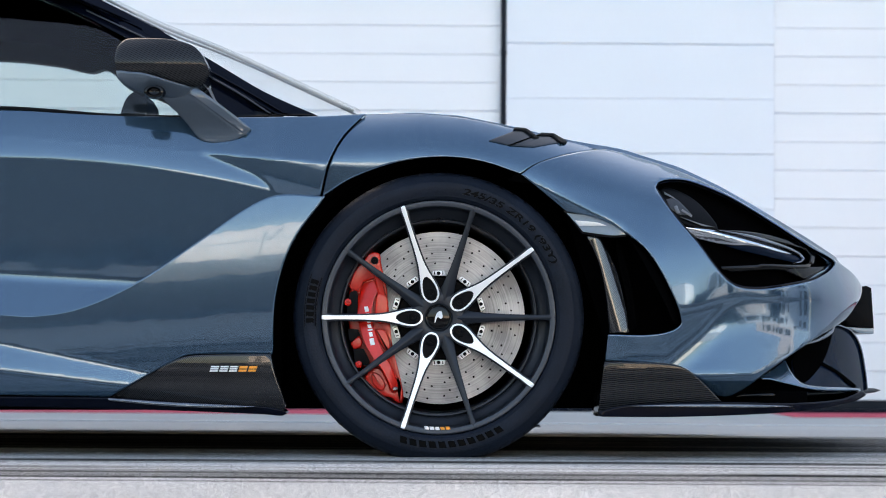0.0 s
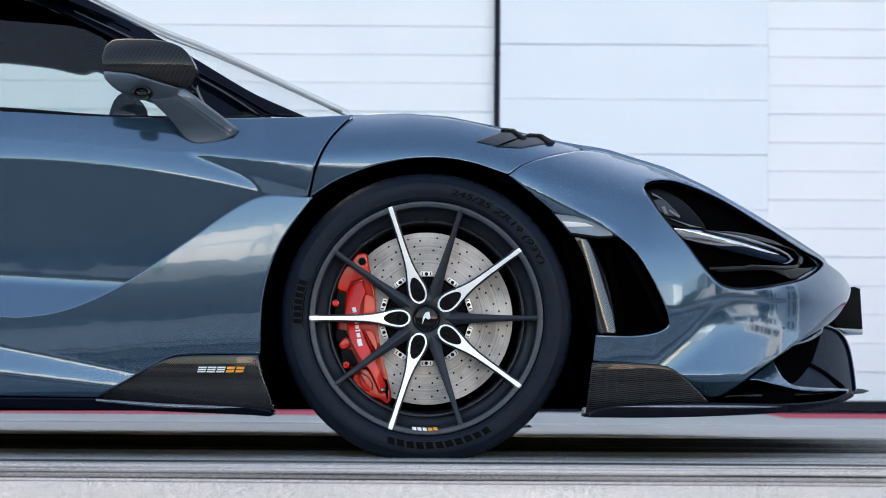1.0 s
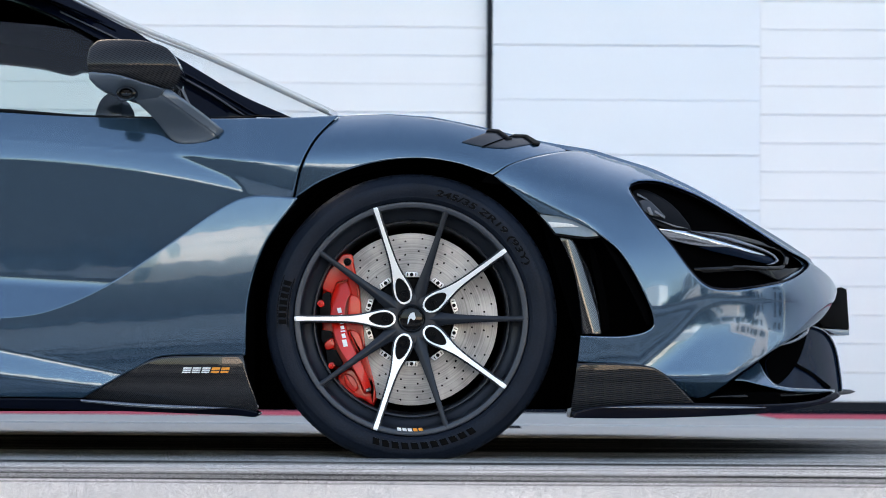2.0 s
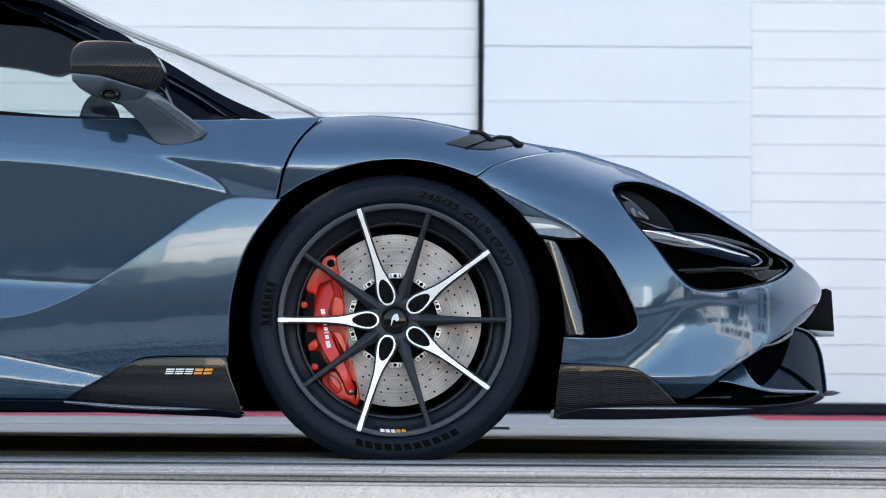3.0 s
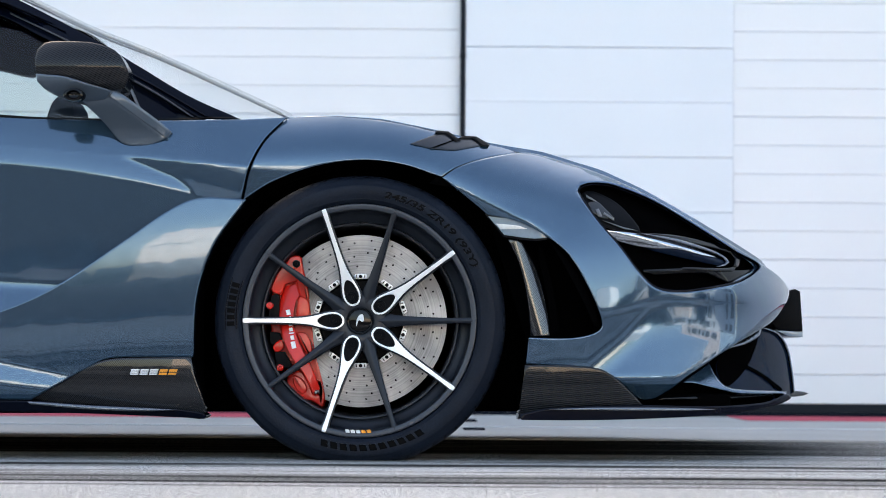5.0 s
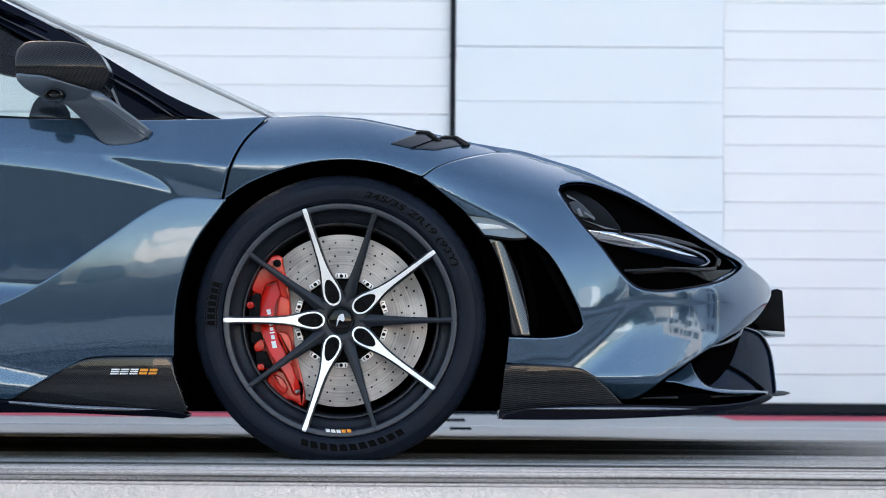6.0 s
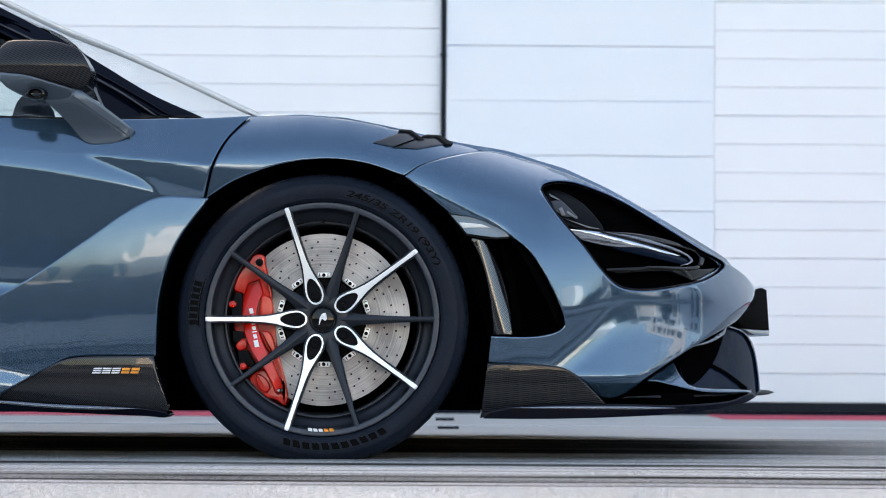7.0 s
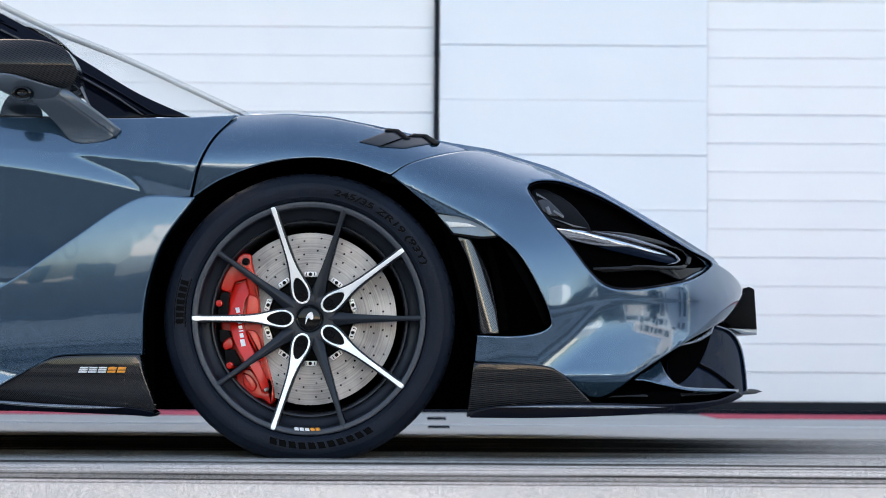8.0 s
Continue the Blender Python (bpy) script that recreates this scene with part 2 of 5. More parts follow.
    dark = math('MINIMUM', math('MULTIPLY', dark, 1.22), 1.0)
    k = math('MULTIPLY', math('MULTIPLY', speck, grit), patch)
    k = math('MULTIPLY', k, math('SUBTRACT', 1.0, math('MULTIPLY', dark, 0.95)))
    sc = n.new("ShaderNodeVectorMath")
    sc.operation = 'SCALE'
    sc.inputs[0].default_value = (0.47, 0.455, 0.435)
    l.new(k, sc.inputs["Scale"])
    l.new(sc.outputs[0], p.inputs["Base Color"])
    bp = n.new("ShaderNodeBump")
    bp.inputs["Strength"].default_value = 0.35
    bp.inputs["Distance"].default_value = 0.003
    l.new(speck, bp.inputs["Height"])
    l.new(bp.outputs[0], p.inputs["Normal"])


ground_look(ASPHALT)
APRON = mat("pale_apron_concrete", (0.39, 0.378, 0.36), 0.9, 0, 0, 0.15, 1.2, 0.3, 60, spec=0.0)
LINEPAINT = mat("worn_white_line", (0.52, 0.53, 0.53), 0.8, 0, 0, 0.15, 3, spec=0.0)
GUTTER = mat("dark_drain_channel", (0.009, 0.011, 0.016), 0.9, spec=0.0)
TARMAC = mat("dark_tarmac", (0.028, 0.031, 0.036), 0.9, 0, 0, 0.3, 0.8, 0.4, 80, spec=0.0)
TAN = mat("tan_stone_wall", (0.76, 0.66, 0.58), 0.9, 0, 0, 0.3, 0.25)
PALESTONE = mat("pale_sunlit_render", (0.74, 0.66, 0.63), 0.9, 0, 0, 0.12, 0.4)
GREYTRIM = mat("grey_satin_trim", (0.13, 0.135, 0.145), 0.4)
BARRUBBER = mat("raised_rubber_bars", (0.0008, 0.001, 0.0016), 0.45, spec=0.05)
LETTER = mat("raised_rubber_letters", (0.0010, 0.0013, 0.002), 0.4, spec=0.05)



def turned_disc(m):
    """Fine rings left by the pads, over broad cloudy wear."""
    t = m.node_tree
    n, l = t.nodes, t.links
    p = n["Principled BSDF"]
    co = n.new("ShaderNodeTexCoord")
    sub = n.new("ShaderNodeVectorMath")
    sub.operation = 'MULTIPLY_ADD'
    sub.inputs[1].default_value, sub.inputs[2].default_value = (1, 0, 1), (0, 0, -0.3185)
    l.new(co.outputs["Object"], sub.inputs[0])
    ln = n.new("ShaderNodeVectorMath")
    ln.operation = 'LENGTH'
    l.new(sub.outputs[0], ln.inputs[0])
    rings = n.new("ShaderNodeTexNoise")
    rings.noise_dimensions = '1D'
    rings.inputs["Scale"].default_value, rings.inputs["Detail"].default_value = 260, 4
    l.new(ln.outputs["Value"], rings.inputs["W"])
    cloud = n.new("ShaderNodeTexNoise")
    cloud.inputs["Scale"].default_value, cloud.inputs["Detail"].default_value = 11, 5
    l.new(co.outputs["Object"], cloud.inputs["Vector"])
    mul = n.new("ShaderNodeMath")
    mul.operation = 'MULTIPLY_ADD'
    mul.inputs[1].default_value = 0.35
    l.new(rings.outputs["Fac"], mul.inputs[0])
    l.new(cloud.outputs["Fac"], mul.inputs[2])
    r = n.new("ShaderNodeValToRGB")
    r.color_ramp.elements[0].position, r.color_ramp.elements[0].color = 0.52, (0.22, 0.215, 0.22, 1)
    r.color_ramp.elements[1].position, r.color_ramp.elements[1].color = 0.82, (0.55, 0.535, 0.53, 1)
    l.new(mul.outputs[0], r.inputs[0])
    l.new(r.outputs[0], p.inputs["Base Color"])


turned_disc(DISC)

# ---- geometry helpers ----
YC = 0.95


def curve(pts, closed=True, step=0.012):
    """A smooth line through points (x, z); a third value marks a corner."""
    n = len(pts)
    out = []
    last = n if closed else n - 1
    for i in range(last):
        p1, p2 = pts[i], pts[(i + 1) % n]
        p0 = pts[(i - 1) % n] if closed or i > 0 else p1
        p3 = pts[(i + 2) % n] if closed or i + 2 < n else p2
        if len(p1) > 2:
            p0 = p1
        if len(p2) > 2:
            p3 = p2
        a, b, c, d = (np.array(p[:2], float) for p in (p0, p1, p2, p3))
        ln = np.linalg.norm(c - b)
        k = max(1, int(ln / step))
        t1 = (c - a) * (ln / max(1e-6, np.linalg.norm(b - a) + ln) if len(p1) < 3 else 1.0)
        t2 = (d - b) * (ln / max(1e-6, np.linalg.norm(d - c) + ln) if len(p2) < 3 else 1.0)
        for j in range(k):
            s = j / k
            out.append((2 * s ** 3 - 3 * s * s + 1) * b + (s ** 3 - 2 * s * s + s) * t1 + (3 * s * s - 2 * s ** 3) * c + (s ** 3 - s * s) * t2)
    if not closed:
        out.append(np.array(pts[-1][:2], float))
    return np.array(out)


def inside(poly, pts):
    x, y = pts[:, 0], pts[:, 1]
    hit = np.zeros(len(pts), bool)
    px, py = poly[:, 0], poly[:, 1]
    qx, qy = np.roll(px, -1), np.roll(py, -1)
    for a, b, c, d in zip(px, py, qx, qy):
        cond = (b > y) != (d > y)
        if b != d:
            hit ^= cond & (x < (c - a) * (y - b) / (d - b) + a)
    return hit


def distance(poly, pts):
    a, b = poly, np.roll(poly, -1, 0)
    ab = b - a
    best = np.full(len(pts), 9.0)
    for p, q in zip(a, ab):
        s = np.clip(((pts - p) @ q) / max(1e-12, q @ q), 0, 1)
        best = np.minimum(best, np.linalg.norm(pts - p - s[:, None] * q, axis=1))
    return best


def outward(poly):
    area = np.sum(poly[:, 0] * np.roll(poly[:, 1], -1) - np.roll(poly[:, 0], -1) * poly[:, 1])
    tan = np.roll(poly, -1, 0) - np.roll(poly, 1, 0)
    nrm = np.stack([tan[:, 1], -tan[:, 0]], 1) * (1 if area > 0 else -1)
    return nrm / np.maximum(1e-9, np.linalg.norm(nrm, axis=1))[:, None]


def link(name, me, material, parent=None, label=""):
    me.materials.append(material)
    ob = new(name, me)
    if parent:
        ob.parent = parent
    if label:
        ob["label"] = label
    return ob


def part(name, bm, material, parent=None, label="", smooth=True):
    me = bpy.data.meshes.new(name)
    bmesh.ops.recalc_face_normals(bm, faces=bm.faces)
    bm.to_mesh(me)
    bm.free()
    if smooth:
        me.polygons.foreach_set("use_smooth", [True] * len(me.polygons))
        me.set_sharp_from_angle(angle=radians(35))
    return link(name, me, material, parent, label)


def panel(name, outline, skin, material, parent, holes=(), thick=0.02, step=0.014, lip=0.004, roll=0.6, label="", far=False):
    """A body panel: an outline in side view, bent to the depth skin(x, z), with rolled edges and a returned flange."""
    from mathutils.geometry import delaunay_2d_cdt
    loops = [outline, *holes]
    lo, hi = outline.min(0), outline.max(0)
    gx, gz = np.meshgrid(np.arange(lo[0], hi[0], step), np.arange(lo[1], hi[1], step))
    gx[::2] += step / 2
    pts = np.stack([gx.ravel(), gz.ravel()], 1)
    keep = inside(outline, pts)
    for h in holes:
        keep &= ~inside(h, pts)
    for h in loops:
        keep &= distance(h, pts) > lip + step * 0.45
    verts, edges, tilt = [], [], []
    for i, h in enumerate(loops):
        base = len(verts)
        out = outward(h) * (1 if i == 0 else -1)
        verts += list(h)
        tilt += list(out * roll)
        edges += [(base + k, base + (k + 1) % len(h)) for k in range(len(h))]
    ring = []
    for i, h in enumerate(loops):
        out = outward(h) * (1 if i == 0 else -1)
        ring += list(h - out * lip)
    ring = np.array(ring)
    ok = inside(outline, ring)
    for h in holes:
        ok &= ~inside(h, ring)
    for h in loops:
        ok &= distance(h, ring) > lip * 0.8
    verts += list(ring[ok]) + list(pts[keep])
    res = delaunay_2d_cdt([Vector(v) for v in verts], edges, [], 0, 1e-6)
    v2 = np.array([tuple(v) for v in res[0]])
    tri = np.array([f for f in res[2] if len(f) == 3])
    mid = v2[tri].mean(1)
    keep = inside(outline, mid)
    for h in holes:
        keep &= ~inside(h, mid)
    tri = tri[keep]
    src = [o[0] if o else -1 for o in res[3]]
    ys = np.array([skin(x, z) for x, z in v2])
    e = 0.002
    gx = np.array([(skin(x + e, z) - skin(x - e, z)) / (2 * e) for x, z in v2])
    gz = np.array([(skin(x, z + e) - skin(x, z - e)) / (2 * e) for x, z in v2])
    nrm = np.stack([gx, -np.ones(len(v2)), gz], 1)
    nrm /= np.linalg.norm(nrm, axis=1)[:, None]
    where = {}
    for k, s in enumerate(src):
        if 0 <= s < len(tilt):
            nrm[k] += np.array([tilt[s][0], 0, tilt[s][1]])
            ys[k] += lip * 0.35
            where[s] = k
    nrm /= np.linalg.norm(nrm, axis=1)[:, None]
    co = np.stack([v2[:, 0], ys, v2[:, 1]], 1)
    faces = []
    for a, b, c in tri:
        u, w = v2[b] - v2[a], v2[c] - v2[a]
        faces.append((a, b, c) if u[0] * w[1] - u[1] * w[0] > 0 else (a, c, b))
    back, nb = [], []
    total = len(co)
    base = 0
    for i, h in enumerate(loops):
        k = len(h)
        ids = [where.get(base + j) for j in range(k)]
        for j in range(k):
            a, b = ids[j], ids[(j + 1) % k]
            if a is None or b is None or a == b:
                continue
            q = len(back)
            for s in (a, b):
                back.append(co[s])
                t = nrm[s] * np.array([1, 0, 1])
                nb.append(t / max(1e-6, np.linalg.norm(t)))
            for s in (b, a):
                back.append(co[s] + np.array([0, thick, 0]))
                t = nrm[s] * np.array([1, 0, 1])
                nb.append(t / max(1e-6, np.linalg.norm(t)))
            faces.append((total + q, total + q + 1, total + q + 2, total + q + 3))
        base += k
    if back:
        co = np.vstack([co, back])
        nrm = np.vstack([nrm, nb])
    if far:
        co[:, 1] = 2 * YC - co[:, 1]
        nrm[:, 1] *= -1
        faces = [f[::-1] for f in faces]
    me = bpy.data.meshes.new(name)
    me.from_pydata([tuple(c) for c in co], [], [tuple(int(i) for i in f) for f in faces])
    me.polygons.foreach_set("use_smooth", [True] * len(me.polygons))
    me.normals_split_custom_set_from_vertices([tuple(v) for v in nrm])
    return link(name, me, material, parent, label)


def lathe(profile, steps=96, x=0.0, z=0.0):
    """Turns a profile of (radius, y) round the wheel's axis."""
    bm = bmesh.new()
    rows = []
    for k in range(steps):
        a = 2 * math.pi * k / steps
        rows.append([bm.verts.new((x + r * math.cos(a), y, z + r * math.sin(a))) for r, y in profile])
    for k in range(steps):
        p, q = rows[k], rows[(k + 1) % steps]
        for j in range(len(profile) - 1):
            bm.faces.new((p[j], p[j + 1], q[j + 1], q[j]))
    return bm


def slab(outline, y0, y1, bevel=0.0, bm=None, seg=2):
    """An upright plate with that outline in (x, z), from depth y0 to y1."""
    bm = bm or bmesh.new()
    vs = [bm.verts.new((p[0], y0, p[1])) for p in outline]
    f = bm.faces.new(vs)
    r = bmesh.ops.extrude_face_region(bm, geom=[f])
    vv = [g for g in r["geom"] if isinstance(g, bmesh.types.BMVert)]
    bmesh.ops.translate(bm, verts=vv, vec=(0, y1 - y0, 0))
    if bevel:
        es = set(f.edges)
        bmesh.ops.bevel(bm, geom=list(es), offset=bevel, segments=seg, affect='EDGES', profile=0.6)
    return bm


def box(lo, hi, bevel=0.0, bm=None):
    bm = bm or bmesh.new()
    r = bmesh.ops.create_cube(bm, size=1)
    for v in r["verts"]:
        v.co = Vector([lo[i] + (v.co[i] + 0.5) * (hi[i] - lo[i]) for i in range(3)])
    if bevel:
        bmesh.ops.bevel(bm, geom=list({e for v in r["verts"] for e in v.link_edges}), offset=bevel, segments=2, affect='EDGES', profile=0.6)
    return bm


# ---- setting ----


def build_ground():
    bm = bmesh.new()
    bmesh.ops.create_grid(bm, x_segments=40, y_segments=40, size=400)
    tagged(part("ground", bm, ASPHALT), "pale speckled concrete ground with dark tyre marks and painted car shade", "ground", kind="structure")
    tagged(part("pavement", box((-30, 1.68, -0.05), (30, 5.66, 0.004)), APRON, smooth=False), "smooth pale concrete apron before the garage doors", "pavement", kind="structure")
    tagged(part("road", box((-120, -43.9, -0.05), (120, -2.3, 0.004)), TARMAC, smooth=False), "dark tarmac lane beside the pale concrete", "road", kind="structure")
    for name, mt, x0, x1, y0, y1, label in (
            ("painted_line", LINEPAINT, -30, 30, 2.93, 2.99, "thin worn white line painted on the apron"),
            ("red_kerb_line", KERBRED, -30, -0.42, 4.25, 5.02, "faded red painted strip along the garage door"),
            ("red_kerb_line", KERBRED, 1.375, 30, 4.25, 5.02, "faded red painted strip along the garage door"),
            ("ground_patch", GUTTER, 0.25, 0.32, 3.75, 4.1, "small dark grey patch on the apron"),
            ("ground_patch", GUTTER, 0.26, 0.33, 2.58, 2.80, "small dark grey patch on the apron")):
        bm = box((x0, y0, 0.0), (x1, y1, 0.007))
        tagged(part(name, bm, mt, smooth=False), label, "road marking", kind="structure")
    tagged(part("drain_channel", box((-30, 5.04, 0.0), (30, 5.655, 0.008)), GUTTER, smooth=False), "dark drain channel at the foot of the doors", "drain", kind="structure")


WALL_Y = 5.66
SEAM_X = 0.272
COLUMN_END = 1.468


def build_wall():
    wall = tagged(part("wall_back", box((-40, WALL_Y + 0.06, 0), (30, WALL_Y + 12, 8)), WALLPAINT, smooth=False), "white garage building wall with panelled column", "wall", kind="structure")
    # large cladding panels of the column
    base = 0.161
    me = None
    for k in range(18):
        z0 = base + 0.2425 * k
        if k == 0:
            part("panel", box((SEAM_X + 0.012, WALL_Y - 0.03, 0.050), (COLUMN_END, WALL_Y + 0.06, z0 - 0.004), 0.003), WALLPAINT, wall, smooth=False)
        bm = box((SEAM_X + 0.012, WALL_Y - 0.03, -0.1204), (COLUMN_END, WALL_Y + 0.06, 0.1204), 0.003)
        if me is None:
            first = part("panel", bm, WALLPAINT, wall, smooth=False)
            me = first.data
            first.location.z = z0 + 0.121
        else:
            bm.free()
            o = new("panel", me)
            o.parent = wall
            o.location.z = z0 + 0.121 + random.uniform(-0.001, 0.001)
            o.location.y = random.uniform(-0.002, 0.002)
    for x0, x1 in ((-6.0, SEAM_X - 0.012), (COLUMN_END + 0.004, 7.5)):
        door = tagged(part("garage_door", box((x0, WALL_Y + 0.03, 0.035), (x1, WALL_Y + 0.055, 4.4)), SLATPAINT, smooth=False), "white sectional garage door of horizontal slats, closed", "garage door", group="garage doors")
        me = None
        for k in range(36):
            z = 0.1148 + 0.1264 * k
            if k == 0:
                part("slat", box((x0, WALL_Y, 0.051), (x1, WALL_Y + 0.03, z + 0.0617), 0.003), SLATPAINT, door, smooth=False)
                continue
            if me is None:
                bm = bmesh.new()
                prof = [(0.026, -0.0631), (0.004, -0.0628), (0.0, -0.0606), (0.0, 0.0606), (0.004, 0.0628), (0.026, 0.0631)]
                rows = [[bm.verts.new((x, WALL_Y + y, zz)) for y, zz in prof] for x in (x0, x1)]
                for j in range(len(prof) - 1):
                    bm.faces.new((rows[0][j], rows[0][j + 1], rows[1][j + 1], rows[1][j]))
                for r in rows:
                    bm.faces.new(r)
                o = part("slat", bm, SLATPAINT, door, smooth=False)
                me = o.data
            else:
                o = new("slat", me)
                o.parent = door
            o.location.z = z + (0.0012 if k % 5 == 0 else 0.0)
            o.location.y = random.uniform(-0.0008, 0.0008) + (0.002 if k % 5 == 0 else 0.0)
        part("bottom_seal", box((x0, WALL_Y - 0.004, 0.009), (x1, WALL_Y + 0.05, 0.050)), DARKSEAM, door, "black rubber bottom seal", smooth=False)
    part("base_seal", box((SEAM_X + 0.012, WALL_Y - 0.034, 0.009), (COLUMN_END, WALL_Y + 0.05, 0.0495)), DARKSEAM, wall, smooth=False)
    bm = box((SEAM_X - 0.0105, WALL_Y - 0.035, 0.01), (SEAM_X + 0.0105, WALL_Y + 0.05, 4.4), 0.004)
    strip = tagged(part("door_seal_strip", bm, DARKSEAM), "dark vertical rubber seal beside the garage door", "seal")
    part("clip", box((SEAM_X - 0.014, WALL_Y - 0.042, 1.565), (SEAM_X + 0.013, WALL_Y - 0.03, 1.582), 0.003), DARKSEAM, strip)


def build_yard():
    """Unseen surroundings that the paint reflects: a pale boundary wall with a fence, and an added long hall, hoarding
    and container-like blocks.
    """
    rnd = random.Random(11)
    far_wall = tagged(part("wall_far", box((2.9, -46, 0), (60, -45, 2.2)), TAN, smooth=False), "tan stone boundary wall across the paved yard", "wall", kind="structure")
    x = -70.0
    while x < 58:
        w = rnd.uniform(3, 8)
        if x > 3:
            part("wall_section", box((x, -45.2, 0), (x + w, -44 + rnd.uniform(-0.2, 0.2), rnd.uniform(3.4, 4.6)), 0.05), TAN, far_wall, smooth=False)
        elif x < -5.8:
            # added out of view as a dark base in the blade's reflection
            part("hoarding", box((x, -43.7, 0), (min(x + w, -5.6), -43.4, rnd.uniform(1.7, 2.1)), 0.05), GUTTER, far_wall, "unseen dark barrier before the boundary wall, added for reflections", smooth=False)
        x += w + rnd.choice((0.12, 0.2, 0.5))
    store = tagged(part("storehouse", box((-5.5, -44.4, 0), (2.9, -43.6, 6.5)), GREYTRIM, smooth=False), "pale sunlit storehouse before the boundary wall", "building", kind="structure")
    for k in range(4):
        x = -5.5 + 2.1 * k
        part("facade_panel", box((x, -43.6, 2.3), (x + 1.98, -43.45, 4.6), 0.02), PALESTONE, store, smooth=False)
        part("facade_panel", box((x, -43.6, 4.72), (x + 1.98, -43.45, 6.4 + 0.25 * (k % 2)), 0.02), PALESTONE, store, smooth=False)
    fence = tagged(part("fence", box((-70, -45.65, 6.3), (60, -45.6, 6.36)), GREYTRIM, smooth=False), "tall wire fence on the boundary wall", "fence", kind="structure")
    for z in (4.9, 5.6):
        part("rail", box((-70, -45.64, z), (60, -45.61, z + 0.04)), GREYTRIM, fence, smooth=False)
    me = None
    for k in range(53):
        if me is None:
            me = part("post", box((-0.05, -45.7, 3.0), (0.05, -45.6, 6.6)), GREYTRIM, fence, smooth=False).data
            fence.children[-1].location.x = -70
        else:
            o = new("post", me)
            o.parent = fence
            o.location.x = -70 + 2.5 * k
    # hall added out of view so that the nose reflects light and dark bands
    hall = tagged(part("paddock_hall", box((26, -11, 0), (29, 4.6, 4.4)), WALLPAINT, smooth=False), "unseen long white two-storey hall with dark bays, added for reflections", "building", kind="structure")
    part("hall_upper_floor", box((26.4, -8, 4.4), (29, 1.0, 6.6)), PALESTONE, hall, smooth=False)
    y, k = -10.6, 0
    while y < 4.0:
        w, h = rnd.uniform(0.4, 1.3), rnd.uniform(1.5, 2.6)
        part("bay", box((25.9, y, 0.0), (26.0, y + w, h)), GREYTRIM if k % 3 == 1 else DARKSEAM, hall, smooth=False)
        part("hall_window", box((25.9, y - 0.1, 2.9), (26.0, y + w + rnd.uniform(-0.2, 0.2), 3.9 if k % 3 else 4.3)), DARKSEAM if k % 2 else GREYTRIM, hall, smooth=False)
        if -8 < y < 0:
            part("hall_window", box((26.3, y, 4.9), (26.4, y + w, 6.0)), DARKSEAM, hall, smooth=False)
        y += w + rnd.uniform(0.25, 0.8)
        k += 1
    # light and dark blocks added out of view for the nose's reflections
    for x, y, w, d, h, mt, label in ((20.0, -14.5, 3.0, 2.6, 3.6, WALLPAINT, "unseen white block across the yard, added for reflections"), (21.0, -10.4, 2.4, 1.6, 2.9, DARKSEAM, "unseen dark block across the yard, added for reflections"),
                                     (21.5, -7.4, 1.6, 2.2, 2.2, PALESTONE, "unseen pale block beside the hall, added for reflections"), (22.0, -4.0, 1.8, 1.4, 2.6, DARKSEAM, "unseen dark block beside the hall, added for reflections"),
                                     (21.0, -0.6, 2.0, 1.8, 3.2, WALLPAINT, "unseen white block beside the hall, added for reflections")):
        crate = tagged(part("shipping_container", box((x, y, 0.1), (x + w, y + d, h), 0.03), mt, smooth=False), label, "container", group="containers in the yard")
        for q in range(int(w / 0.5)):
            part("rib", box((x + 0.1 + q * 0.5, y + d, 0.2), (x + 0.22 + q * 0.5, y + d + 0.04, h - 0.1)), mt, crate, smooth=False)
        part("skid", box((x + 0.1, y + 0.1, 0.0), (x + w - 0.1, y + d - 0.1, 0.1)), DARKSEAM, crate, smooth=False)


build_ground()
build_wall()
build_yard()

# ---- the car ----
car = tagged(new("sports_car"), "blue-grey low sports car with carbon fibre trim parked on concrete", "car")
car.matrix_world = Matrix.Translation((TURN_X, 0, TURN_Z)) @ Matrix.Rotation(-radians(ROLL), 4, 'Y') @ Matrix.Translation((-TURN_X, 0, -TURN_Z))
ZH = 0.3185


def mirrored(ob):
    """The same part on the car's other side."""
    me = ob.data.copy()
    me.transform(Matrix.Translation((0, 2 * YC, 0)) @ Matrix.Diagonal((1, -1, 1, 1)))
    me.flip_normals()
    o = new(ob.name.split(".")[0], me)
    o.parent = ob.parent
    if "label" in ob:
        o["label"] = ob["label"]
    return o


def flat(y):
    return lambda x, z: y


